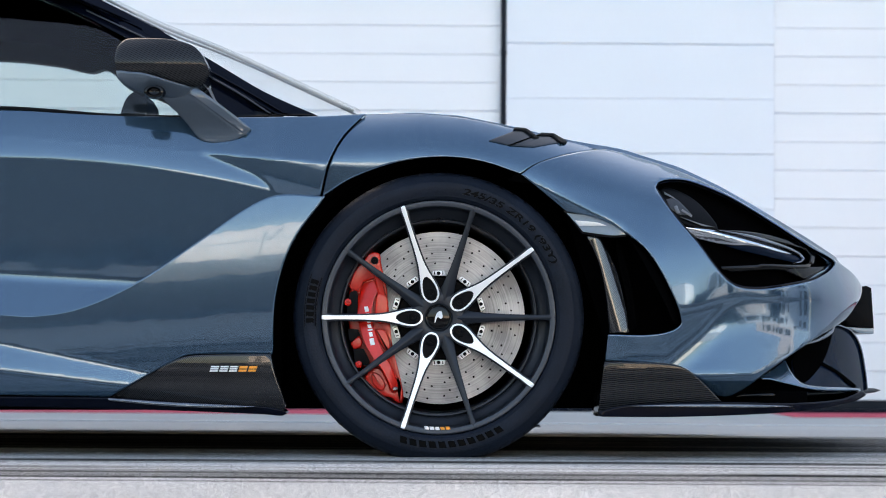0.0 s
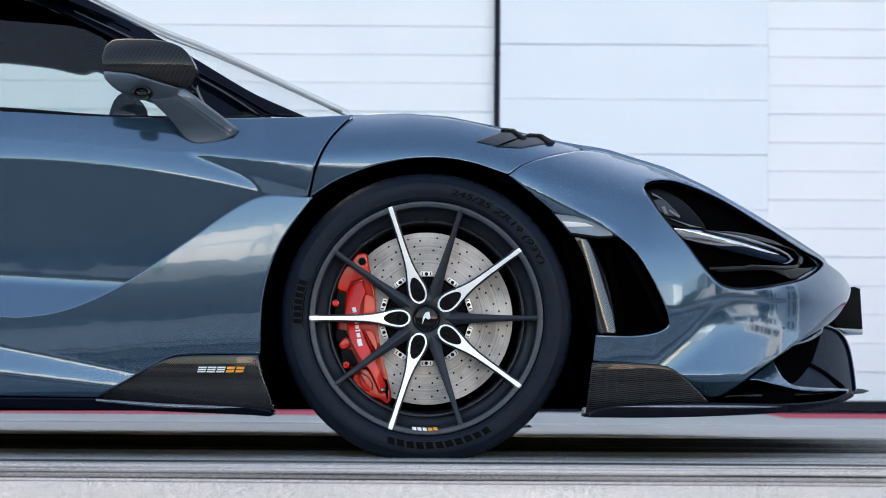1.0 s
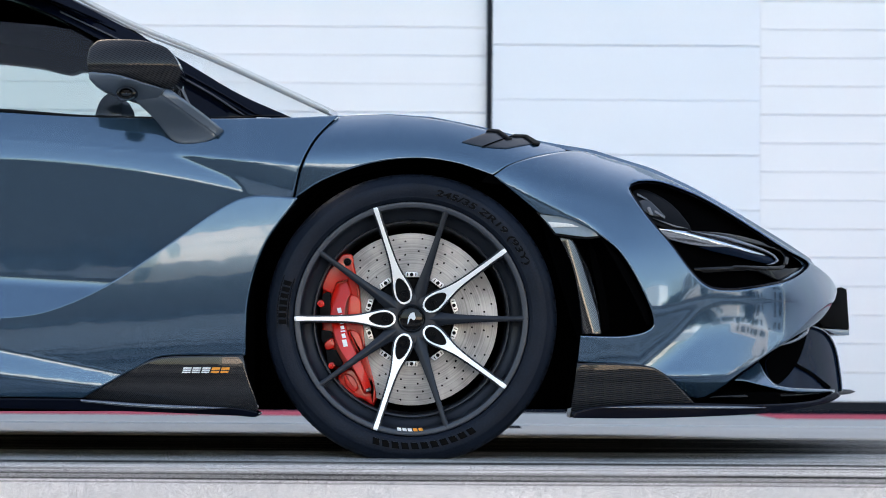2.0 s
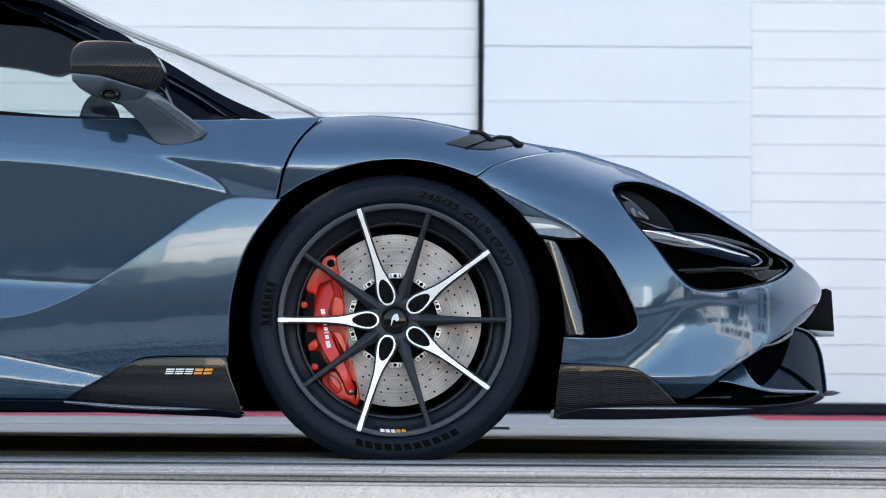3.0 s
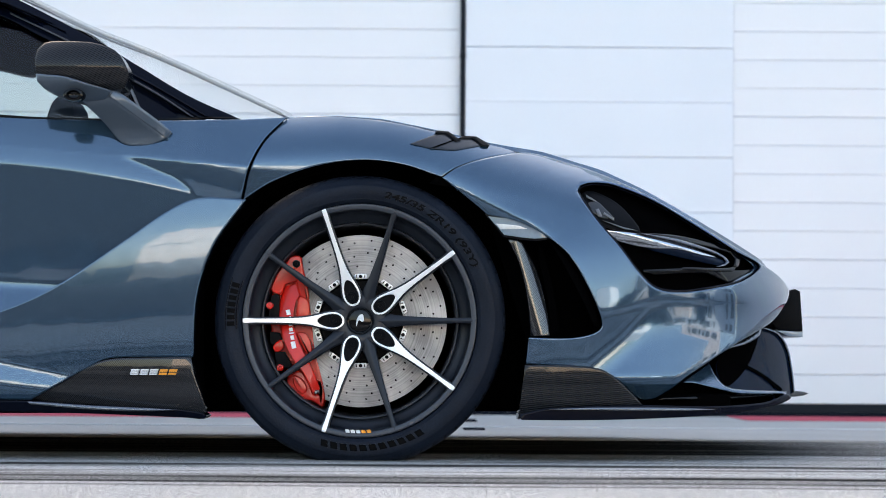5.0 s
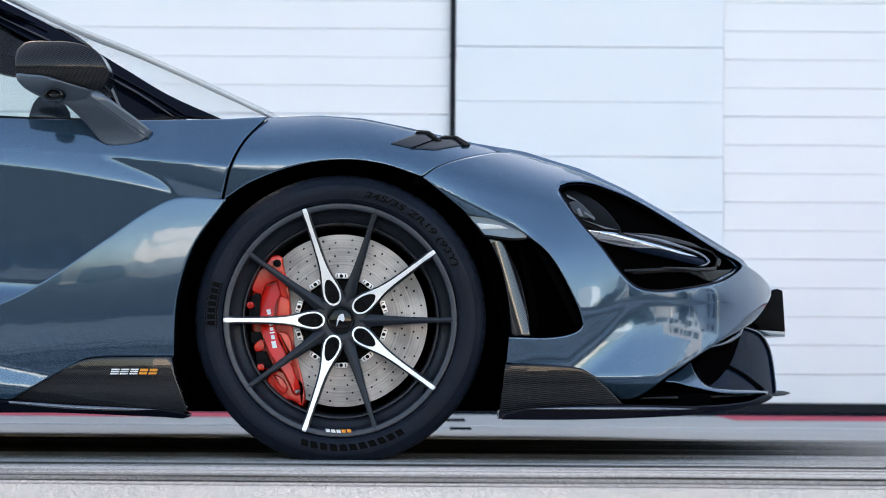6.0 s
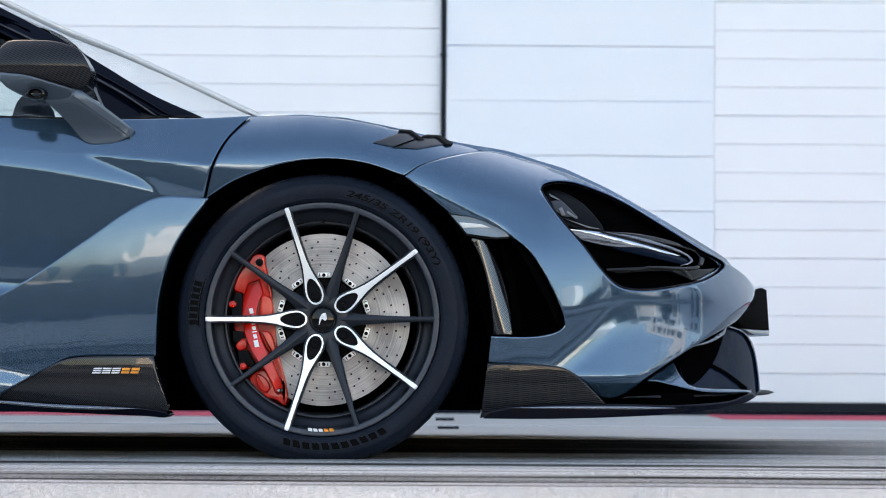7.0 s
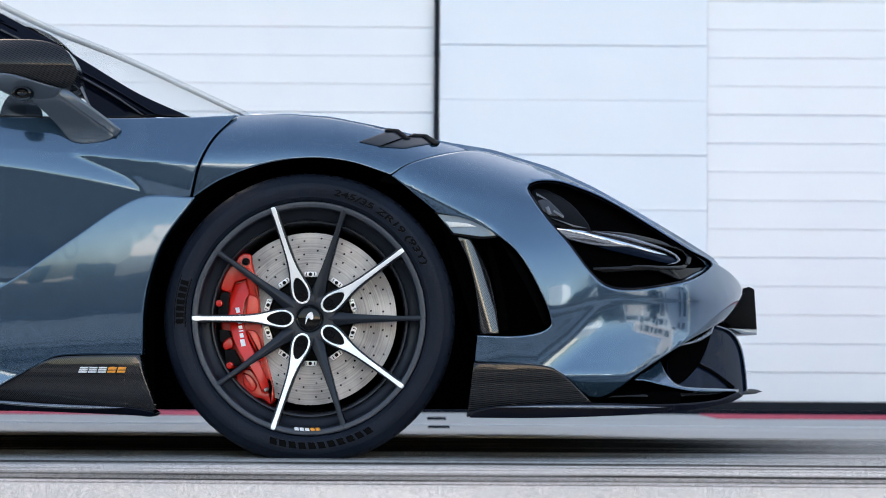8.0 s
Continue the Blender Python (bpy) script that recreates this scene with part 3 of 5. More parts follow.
def build_side(far):
    door = panel("door", curve([(-1.767, 0.801, 1), (-0.997, 0.796), (-0.740, 0.779), (-0.483, 0.775), (-0.278, 0.778), (-0.169, 0.785, 1), (-0.218, 0.731), (-0.249, 0.671), (-0.268, 0.595, 1), (-0.292, 0.586, 1), (-0.392, 0.500), (-0.533, 0.468), (-0.687, 0.369), (-0.813, 0.314), (-0.914, 0.303), (-1.757, 0.300, 1)], step=0.006),
                 door_skin, PAINT, car, far=far, label="blue-grey painted door", step=0.007)
    panel("front_wing", curve([(-0.165, 0.785, 1), (-0.099, 0.789), (0.005, 0.783), (0.095, 0.770), (0.160, 0.755), (0.239, 0.742), (0.305, 0.729), (0.374, 0.711, 1), (0.290, 0.693), (0.223, 0.670), (0.185, 0.645, 1), (0.094, 0.674), (0.005, 0.683), (-0.097, 0.670), (-0.200, 0.633), (-0.264, 0.593, 1), (-0.246, 0.666), (-0.214, 0.728)], step=0.006),
          wing, PAINT, car, far=far, roll=0.3, step=0.009)
    bumper = panel("front_bumper", curve([(0.188, 0.643, 1), (0.226, 0.669), (0.290, 0.691), (0.375, 0.708), (0.437, 0.698), (0.557, 0.662), (0.653, 0.622), (0.750, 0.572), (0.864, 0.511), (0.957, 0.461), (1.013, 0.430), (1.039, 0.401), (1.029, 0.370), (0.987, 0.324), (0.880, 0.268), (0.773, 0.205), (0.679, 0.143), (0.639, 0.141), (0.595, 0.177), (0.543, 0.206), (0.377, 0.221, 1), (0.383, 0.279, 1), (0.477, 0.278), (0.532, 0.289), (0.551, 0.308), (0.529, 0.372), (0.478, 0.462), (0.430, 0.505), (0.363, 0.541), (0.291, 0.559, 1), (0.236, 0.605)], step=0.006),
                   nose, PAINT, car, step=0.009, holes=[curve([(0.505, 0.598), (0.497, 0.616), (0.503, 0.629), (0.520, 0.636), (0.549, 0.639), (0.585, 0.636), (0.679, 0.603), (0.791, 0.543), (0.892, 0.486), (0.952, 0.455), (0.900, 0.416), (0.821, 0.396), (0.734, 0.385), (0.679, 0.393), (0.638, 0.428), (0.592, 0.487), (0.540, 0.547)])], far=far, thick=0.03)
    panel("side_blade", curve([(-1.748, 0.320), (-0.990, 0.326), (-0.914, 0.323), (-0.812, 0.340), (-0.684, 0.397), (-0.531, 0.499), (-0.429, 0.569), (-0.365, 0.595), (-0.257, 0.592, 1), (-0.331, 0.486), (-0.368, 0.371), (-0.376, 0.236, 1), (-0.558, 0.234), (-0.596, 0.222), (-0.743, 0.139, 1), (-1.751, 0.155, 1)], step=0.006),
          blade, PAINT, car, far=far, thick=0.06, step=0.0095)
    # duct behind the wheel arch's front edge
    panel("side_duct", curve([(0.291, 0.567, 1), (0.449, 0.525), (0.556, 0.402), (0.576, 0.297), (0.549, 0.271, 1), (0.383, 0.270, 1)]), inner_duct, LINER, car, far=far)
    lamp = panel("side_marker", curve([(0.292, 0.556, 1), (0.351, 0.547), (0.392, 0.536), (0.425, 0.506, 1), (0.396, 0.504), (0.329, 0.513, 1)]), lambda x, z: nose(x, z) + 0.012, LAMPWHITE, car, far=far, label="clear side marker lamp lens", roll=0.3)
    panel("light_strip", curve([(0.310, 0.539, 1), (0.363, 0.533), (0.381, 0.526, 1), (0.320, 0.526, 1)]), lambda x, z: nose(x, z) + 0.008, WHITE, lamp, far=far, label="white reflector strip")
    panel("marker_bezel", curve([(0.284, 0.562, 1), (0.351, 0.551), (0.397, 0.537), (0.433, 0.503, 1), (0.396, 0.499), (0.326, 0.508, 1)]), lambda x, z: nose(x, z) + 0.022, GLOSSBLACK, car, far=far)
    panel("duct_vane", curve([(0.337, 0.504, 1), (0.368, 0.502, 1), (0.407, 0.424), (0.425, 0.347), (0.433, 0.283, 1), (0.389, 0.283, 1), (0.381, 0.373), (0.363, 0.450)]), lambda x, z: 0.01 + 0.05 * (z - 0.30) + 16.0 * (x - 0.398 + 0.28 * (z - 0.35)) ** 2, VANECARBON, car, far=far, label="carbon fibre duct vane", thick=0.05)
    panel("duct_fin", curve([(0.404, 0.504, 1), (0.420, 0.478), (0.441, 0.400), (0.456, 0.296, 1), (0.433, 0.283, 1), (0.430, 0.361), (0.413, 0.439)]), flat(0.06), LINER, car, far=far, thick=0.02)
    panel("duct_lip", curve([(0.435, 0.495, 1), (0.478, 0.449), (0.526, 0.365), (0.547, 0.305, 1), (0.534, 0.303, 1), (0.509, 0.359), (0.465, 0.442)]), lambda x, z: nose(x, z) + 0.02, LINER, car, far=far)
    # headlamp recess
    lamp = panel("headlamp", curve([(0.496, 0.633), (0.541, 0.648), (0.594, 0.644), (0.689, 0.607), (0.801, 0.546), (0.905, 0.488), (0.978, 0.458), (0.920, 0.408), (0.832, 0.387), (0.743, 0.376), (0.681, 0.385), (0.635, 0.422), (0.590, 0.482), (0.537, 0.542)]), recess, LINER, car, far=far, label="black recessed headlamp socket")
    outer = curve([(0.505, 0.598), (0.497, 0.616), (0.503, 0.629), (0.520, 0.636), (0.549, 0.639), (0.585, 0.636), (0.679, 0.603), (0.791, 0.543), (0.892, 0.486), (0.952, 0.455), (0.900, 0.416), (0.821, 0.396), (0.734, 0.385), (0.679, 0.393), (0.638, 0.428), (0.592, 0.487), (0.540, 0.547)])
    inner = outer - outward(outer) * 0.0055
    panel("lamp_bezel", outer, lambda x, z: nose(x, z) + 0.020, NAVY, lamp, holes=[inner], far=far, roll=0.9, lip=0.002, step=0.01, thick=0.03)
    panel("lens_module", curve([(0.511, 0.614), (0.537, 0.619), (0.591, 0.594), (0.630, 0.554), (0.647, 0.523), (0.608, 0.525), (0.553, 0.539), (0.527, 0.573)]), lambda x, z: recess(x, z) - 0.03, BLACK, lamp, far=far)
    panel("lamp_reflector", curve([(0.523, 0.590, 1), (0.542, 0.596), (0.562, 0.579), (0.584, 0.556, 1), (0.554, 0.555), (0.535, 0.566)]), lambda x, z: recess(x, z) - 0.034, VENT, lamp, far=far)
    for pts in ([(0.519, 0.609, 1), (0.542, 0.596, 1), (0.545, 0.592, 1), (0.520, 0.603, 1)], [(0.560, 0.569, 1), (0.584, 0.554, 1), (0.582, 0.550, 1), (0.558, 0.564, 1)], [(0.554, 0.550, 1), (0.608, 0.534, 1), (0.638, 0.528, 1), (0.608, 0.530, 1)]):
        panel("lamp_trim", curve(pts), lambda x, z: recess(x, z) - 0.037, GREYTRIM, lamp, far=far)
    panel("lamp_bulb", curve([(0.540, 0.574), (0.548, 0.577), (0.555, 0.559), (0.547, 0.557)]), lambda x, z: recess(x, z) - 0.038, GREYTRIM, lamp, far=far)
    rise = lambda x, z: recess(x, z) - 0.05 + 0.8 * math.sqrt((z - 0.530 + 0.24 * (x - 0.58)) ** 2 + 0.00008)
    panel("light_blade", curve([(0.561, 0.526, 1), (0.638, 0.520), (0.714, 0.508), (0.790, 0.491), (0.846, 0.470, 1), (0.800, 0.475), (0.735, 0.487), (0.662, 0.488), (0.588, 0.500, 1)]), rise, CHROME, lamp, far=far, label="bright chrome running light blade", roll=0.3, step=0.005)
    # the lens's dark reflection towards its tip, put in as a black material
    panel("light_blade_tip", curve([(0.662, 0.486, 1), (0.735, 0.485), (0.800, 0.473), (0.848, 0.468), (0.867, 0.458), (0.838, 0.452), (0.746, 0.467), (0.690, 0.478)]), rise, SCOOPBLACK, lamp, far=far, label="tip of the running light, its dark reflection painted black", roll=0.5, step=0.006)
    panel("light_blade_rim", curve([(0.638, 0.522, 1), (0.735, 0.510), (0.823, 0.489), (0.859, 0.473), (0.868, 0.461), (0.857, 0.452), (0.832, 0.448, 1), (0.856, 0.456), (0.860, 0.462), (0.853, 0.470), (0.820, 0.483), (0.731, 0.504, 1)]), lambda x, z: recess(x, z) - 0.052, EDGE, lamp, far=far, roll=0.8)
    panel("light_blade_trim", curve([(0.642, 0.522, 1), (0.750, 0.518), (0.873, 0.497), (0.904, 0.482), (0.892, 0.451, 1), (0.876, 0.447, 1), (0.885, 0.470), (0.863, 0.486), (0.749, 0.505)]), lambda x, z: recess(x, z) - 0.050, GLOSSBLACK, lamp, far=far, roll=1.0)
    panel("lamp_pocket", curve([(0.841, 0.498, 1), (0.913, 0.487), (0.974, 0.457), (0.937, 0.426), (0.863, 0.406, 1), (0.907, 0.431), (0.937, 0.450), (0.909, 0.473), (0.871, 0.487)]), lambda x, z: recess(x, z) - 0.046, PAINT, lamp, far=far, roll=1.0, label="painted inner edge of the lamp pocket")
    panel("lamp_shelf", curve([(0.649, 0.436, 1), (0.752, 0.442), (0.898, 0.443), (0.951, 0.454, 1), (0.934, 0.433), (0.863, 0.411, 1), (0.803, 0.431), (0.674, 0.424, 1)]), lambda x, z: recess(x, z) - 0.043 + 0.3 * (0.46 - z), GLOSSBLACK, lamp, far=far, roll=0.9)
    panel("lamp_shelf_edge", curve([(0.649, 0.436, 1), (0.738, 0.440), (0.748, 0.444, 1), (0.869, 0.447), (0.893, 0.458, 1), (0.878, 0.440), (0.751, 0.438, 1), (0.739, 0.433), (0.653, 0.429, 1)]), lambda x, z: recess(x, z) - 0.050, GLOSSBLACK, lamp, far=far, roll=0.8)
    # lower front
    panel("corner_canard", curve([(0.375, 0.218, 1), (0.477, 0.216), (0.548, 0.208), (0.589, 0.180), (0.643, 0.127, 1), (0.427, 0.119), (0.359, 0.094, 1)]), canard, CARBON_FLAT, car, far=far, thick=0.16, label="carbon fibre corner canard", roll=0.9)
    panel("scoop_plate", curve([(0.835, 0.218), (0.868, 0.256), (0.919, 0.289), (0.970, 0.309), (1.013, 0.293), (1.038, 0.257), (1.047, 0.190), (1.048, 0.151), (1.025, 0.135), (0.952, 0.145), (0.859, 0.157), (0.839, 0.185)]), scoop, SCOOPBLACK, car, far=far, thick=0.03, roll=0.7)
    panel("scoop_mouth", curve([(0.838, 0.218), (0.876, 0.261), (0.927, 0.289), (0.955, 0.292), (0.941, 0.252), (0.910, 0.204), (0.857, 0.167)]), lambda x, z: scoop(x, z) - 0.006, LINER, car, far=far)
    panel("scoop_crease", curve([(0.915, 0.218, 1), (0.958, 0.197), (1.014, 0.159, 1), (1.006, 0.152, 1), (0.954, 0.191), (0.911, 0.211, 1)]), lambda x, z: scoop(x, z) - 0.008, LINER, car, far=far)
    panel("scoop_lip", curve([(0.748, 0.178), (0.792, 0.205), (0.819, 0.223, 1), (0.827, 0.198), (0.848, 0.171), (0.890, 0.160), (1.008, 0.153), (1.018, 0.148), (0.889, 0.151), (0.818, 0.165), (0.772, 0.176)]), lambda x, z: scoop(x, z) - 0.04 + 0.5 * (z - 0.16), PAINT, car, far=far, thick=0.02, roll=0.9)
    panel("scoop_rim", curve([(0.967, 0.310, 1), (1.016, 0.294), (1.042, 0.257), (1.051, 0.190), (1.051, 0.148, 1), (1.047, 0.149, 1), (1.0465, 0.190), (1.038, 0.255), (1.013, 0.291), (0.966, 0.307, 1)]), lambda x, z: scoop(x, z) - 0.012, EDGE, car, far=far, roll=0.7)
    panel("scoop_upper_lip", curve([(0.863, 0.262, 1), (0.909, 0.274), (0.943, 0.292), (0.967, 0.310, 1), (0.958, 0.289), (0.916, 0.267), (0.865, 0.256, 1)]), lambda x, z: scoop(x, z) - 0.014, EDGE, car, far=far, roll=0.8)
    panel("scoop_throat", curve([(0.672, 0.153), (0.774, 0.198), (0.869, 0.265), (0.972, 0.328), (1.005, 0.308), (0.944, 0.218), (0.986, 0.136), (0.685, 0.124)]), lambda x, z: scoop(x, z) + 0.05, LINER, car, far=far)
    panel("splitter", curve([(0.361, 0.106, 1), (0.425, 0.120), (0.641, 0.126), (0.814, 0.122), (0.950, 0.130), (1.013, 0.148), (1.022, 0.138), (0.966, 0.119), (0.814, 0.102), (0.674, 0.096), (0.516, 0.093), (0.366, 0.094, 1)]), splitter_skin, NAVY, car, far=far, thick=0.30, roll=1.1, label="gloss black front splitter")
    # a pale sliver that paints the highlight on the splitter
    panel("splitter_edge", curve([(0.423, 0.118, 1), (0.516, 0.121), (0.641, 0.121), (0.743, 0.119), (0.821, 0.115, 1), (0.743, 0.113), (0.641, 0.114), (0.516, 0.116)]), lambda x, z: splitter_skin(x, z) - 0.006 + 0.14 * (z - 0.12), EDGE, car, far=far, roll=0.6, label="painted pale highlight along the splitter")
    panel("splitter_strake", curve([(0.699, 0.143, 1), (0.828, 0.146), (0.987, 0.150), (1.023, 0.154, 1), (1.022, 0.146, 1), (0.858, 0.137), (0.685, 0.137, 1)]), lambda x, z: scoop(x, z) - 0.02, GLOSSBLACK, car, far=far, thick=0.05, roll=1.0)
    # sill
    panel("side_skirt", curve([(-0.748, 0.138, 1), (-0.671, 0.183), (-0.595, 0.222), (-0.550, 0.232), (-0.378, 0.235, 1), (-0.370, 0.193), (-0.346, 0.119), (-0.352, 0.102, 1), (-0.391, 0.114), (-0.607, 0.128)]),
          lambda x, z: -0.045 + 0.05 * sm(-0.42, -0.75, x) + 1.1 * (z - 0.205) ** 2 + 0.06 * max(0.0, 0.205 - z), CARBON, car, far=far, thick=0.05, roll=0.9, label="carbon fibre side skirt")
    panel("sill_blade", curve([(-1.750, 0.142, 1), (-0.745, 0.137), (-0.605, 0.128), (-0.408, 0.118), (-0.351, 0.109), (-0.342, 0.103), (-0.351, 0.096), (-0.389, 0.099), (-0.669, 0.110), (-1.750, 0.132, 1)]),
          lambda x, z: -0.05 + 0.4 * (0.135 - z), NAVY, car, far=far, thick=0.12, roll=1.1, label="dark lacquered sill blade")
    # a pale sliver that paints the sill blade's highlight line
    panel("sill_highlight_edge", curve([(-0.744, 0.136, 1), (-0.604, 0.127), (-0.477, 0.121), (-0.408, 0.117, 1), (-0.477, 0.114), (-0.604, 0.118), (-0.738, 0.130, 1)]), lambda x, z: -0.058 + 0.14 * (z - 0.12), EDGE, car, far=far, roll=1.0, label="painted pale highlight along the sill blade")
    # louvres on the wing
    vent = panel("wing_vent", curve([(0.123, 0.721, 1), (0.166, 0.739), (0.192, 0.749, 1), (0.238, 0.736), (0.308, 0.729, 1), (0.271, 0.722), (0.217, 0.709), (0.165, 0.710)]), lambda x, z: wing(x, z) - 0.002, LINER, car, far=far, label="black louvred wing vent")
    for pts in ([(0.115, 0.721, 1), (0.189, 0.753, 1), (0.229, 0.732, 1), (0.165, 0.710, 1)], [(0.163, 0.710, 1), (0.243, 0.745, 1), (0.282, 0.724, 1), (0.217, 0.708, 1)]):
        panel("louvre", curve(pts), lambda x, z: vent_skin(x, z) + 0.002, VENT, vent, far=far, thick=0.01, roll=0.3)
    panel("louvre_gap", curve([(0.161, 0.7115, 1), (0.237, 0.7445, 1), (0.243, 0.745, 1), (0.168, 0.7115, 1)]), lambda x, z: vent_skin(x, z) - 0.001, LINER, vent, far=far, thick=0.01, roll=0.2)
    for pts in ([(0.172, 0.752, 1), (0.178, 0.756, 1), (0.202, 0.755, 1), (0.231, 0.733, 1), (0.219, 0.730, 1), (0.195, 0.748, 1), (0.177, 0.748, 1)], [(0.229, 0.740, 1), (0.237, 0.746, 1), (0.267, 0.746, 1), (0.298, 0.727, 1), (0.294, 0.722, 1), (0.282, 0.721, 1), (0.259, 0.739, 1), (0.236, 0.738, 1)]):
        panel("louvre_lip", curve(pts), lambda x, z: vent_skin(x, z) - 0.003, BLACK, vent, far=far, thick=0.03, roll=0.9)
    # greenhouse
    panel("window_frame", curve([(-1.857, 1.176, 1), (-0.985, 1.090), (-0.861, 1.047), (-0.747, 0.986), (-0.627, 0.932), (-0.519, 0.873), (-0.372, 0.787, 1), (-0.278, 0.784, 1), (-0.400, 0.841), (-0.521, 0.915), (-0.631, 0.983), (-0.811, 1.081), (-0.994, 1.176, 1)]), lambda x, z: cabin(x, z) + 0.004, NAVY, car, far=far, thick=0.03, roll=0.3)
    panel("pillar_trim", curve([(-1.863, 1.206, 1), (-0.960, 1.109), (-0.849, 1.064), (-0.724, 0.995), (-0.587, 0.923), (-0.466, 0.856), (-0.359, 0.791, 1), (-0.343, 0.788, 1), (-0.453, 0.856), (-0.574, 0.928), (-0.718, 1.006), (-0.851, 1.079, 1)]), lambda x, z: cabin(x, z) - 0.006, NAVY, car, far=far, roll=0.4)
    for pts in ([(-0.835, 1.052, 1), (-0.689, 0.979, 1), (-0.688, 0.975, 1), (-0.835, 1.048, 1)], [(-0.541, 0.887, 1), (-0.465, 0.843), (-0.385, 0.789, 1), (-0.391, 0.789, 1), (-0.467, 0.839), (-0.540, 0.882, 1)]):
        panel("pillar_bead", curve(pts), lambda x, z: cabin(x, z) - 0.009, VENT, car, far=far, roll=0.6)
    panel("quarter_trim", curve([(-0.541, 0.889, 1), (-0.359, 0.784, 1), (-0.507, 0.778, 1)]), lambda x, z: cabin(x, z) + 0.012, NAVY, car, far=far)
    panel("quarter_strip", curve([(-0.540, 0.859, 1), (-0.534, 0.860, 1), (-0.510, 0.810, 1), (-0.515, 0.809, 1)]), lambda x, z: cabin(x, z) + 0.002, GREYTRIM, car, far=far)
    panel("belt_seal", curve([(-1.768, 0.807, 1), (-0.997, 0.800), (-0.740, 0.783), (-0.484, 0.779), (-0.355, 0.779, 1), (-0.355, 0.773, 1), (-0.483, 0.772), (-0.739, 0.775), (-0.996, 0.792), (-1.767, 0.797, 1)]), lambda x, z: door_skin(x, 0.78) - 0.0, BLACK, car, far=far)
    panel("side_window", curve([(-1.857, 1.176, 1), (-0.985, 1.087), (-0.861, 1.041), (-0.747, 0.980), (-0.627, 0.923), (-0.502, 0.859, 1), (-0.504, 0.776, 1), (-1.008, 0.795), (-1.789, 0.803, 1)]), lambda x, z: cabin(x, z) + 0.02, SIDEGLASS, car, far=far, thick=0.004, roll=0.0, step=0.05, label="tinted side window glass")
    # mirror
    mirror = panel("wing_mirror", curve([(-0.725, 0.903), (-0.721, 0.925), (-0.705, 0.941), (-0.654, 0.943), (-0.591, 0.939), (-0.546, 0.923), (-0.525, 0.896), (-0.515, 0.865), (-0.525, 0.844), (-0.549, 0.835), (-0.603, 0.848), (-0.660, 0.863), (-0.717, 0.867)]), mirror_head, DARKCARBON, car, far=far, thick=0.10, roll=0.5, label="carbon fibre wing mirror housing", step=0.008)
    panel("mirror_base", curve([(-0.721, 0.868), (-0.696, 0.866), (-0.658, 0.862), (-0.601, 0.845), (-0.553, 0.832, 1), (-0.570, 0.814), (-0.601, 0.809), (-0.624, 0.809), (-0.649, 0.817), (-0.677, 0.825), (-0.705, 0.837), (-0.719, 0.852)]), lambda x, z: -0.125 + 6.0 * max(0.0, 0.86 - z) ** 1.6 + 0.25 * abs(x + 0.62) ** 1.3, ARMPAINT, mirror, far=far, thick=0.09, roll=0.9, step=0.008)
    panel("mirror_arm", curve([(-0.628, 0.815, 1), (-0.579, 0.836), (-0.560, 0.843), (-0.547, 0.837), (-0.429, 0.749), (-0.433, 0.739), (-0.467, 0.721), (-0.518, 0.716), (-0.544, 0.725), (-0.576, 0.764)]), mirror_arm, ARMPAINT, mirror, far=far, thick=0.06, roll=0.6, step=0.008)
    panel("arm_cover", curve([(-0.556, 0.839, 1), (-0.546, 0.834), (-0.427, 0.747, 1), (-0.439, 0.732, 1), (-0.563, 0.821, 1)]), lambda x, z: mirror_arm(x, z) - 0.004, ARMPAINT, mirror, far=far, thick=0.008, roll=0.8, step=0.008)
    ring = lathe([(0.001, -0.119), (0.008, -0.121), (0.0095, -0.124), (0.0115, -0.1305), (0.0150, -0.1295), (0.0175, -0.123), (0.018, -0.10)], 32, x=-0.6345, z=0.820)
    for v in ring.verts:
        v.co.x = -0.6345 + 1.35 * (v.co.x + 0.6345)
        v.co.z = 0.820 + 0.85 * (v.co.z - 0.820)
    o = part("side_camera", ring, GLOSSBLACK, mirror, "small round camera lens")
    if far:
        o.data.transform(Matrix.Translation((0, 2 * YC, 0)) @ Matrix.Diagonal((1, -1, 1, 1)))
        o.data.flip_normals()


def across(near, name, material, parent, rise=0.02, steps=24, label="", fwd=0.0, facet=None):
    """A skin that spans the car from a line (x, y, z) on one flank to the same line on the other."""
    bm = bmesh.new()
    rows = []
    for x, y, z in near:
        row = []
        if facet:  # a steep folded edge before the level middle
            h = facet(x)
            row.append(bm.verts.new((x, y, z)))
            y, z = y + 0.9 * h, z + h
        for k in range(steps + 1):
            v = k / steps
            b = math.sin(math.pi * v) ** 0.8
            row.append(bm.verts.new((x + fwd * b, y + (2 * YC - 2 * y) * v, z + (rise(x) if callable(rise) else rise) * b)))
        if facet:
            row.append(bm.verts.new((x, 2 * YC - y + 0.9 * h, z - h)))
        rows.append(row)
    for p, q in zip(rows, rows[1:]):
        for j in range(len(p) - 1):
            bm.faces.new((p[j], p[j + 1], q[j + 1], q[j]))
    return part(name, bm, material, parent, label)


build_side(False)
build_side(True)

line = []
for x in np.linspace(-0.2, 0.96, 72):
    k = sm(0.345, 0.40, x)
    line.append((x, (1 - k) * wing(x, crown(x)) + k * nose(x, crown(x)) - 0.004, crown(x) - 0.004 - 0.002 * k))
across(line, "bonnet", PAINT, car, lambda x: 0.032 - 0.02 * sm(0.0, 0.4, x), facet=lambda x: 0.003 + 0.009 * sm(0.12, 0.45, x))

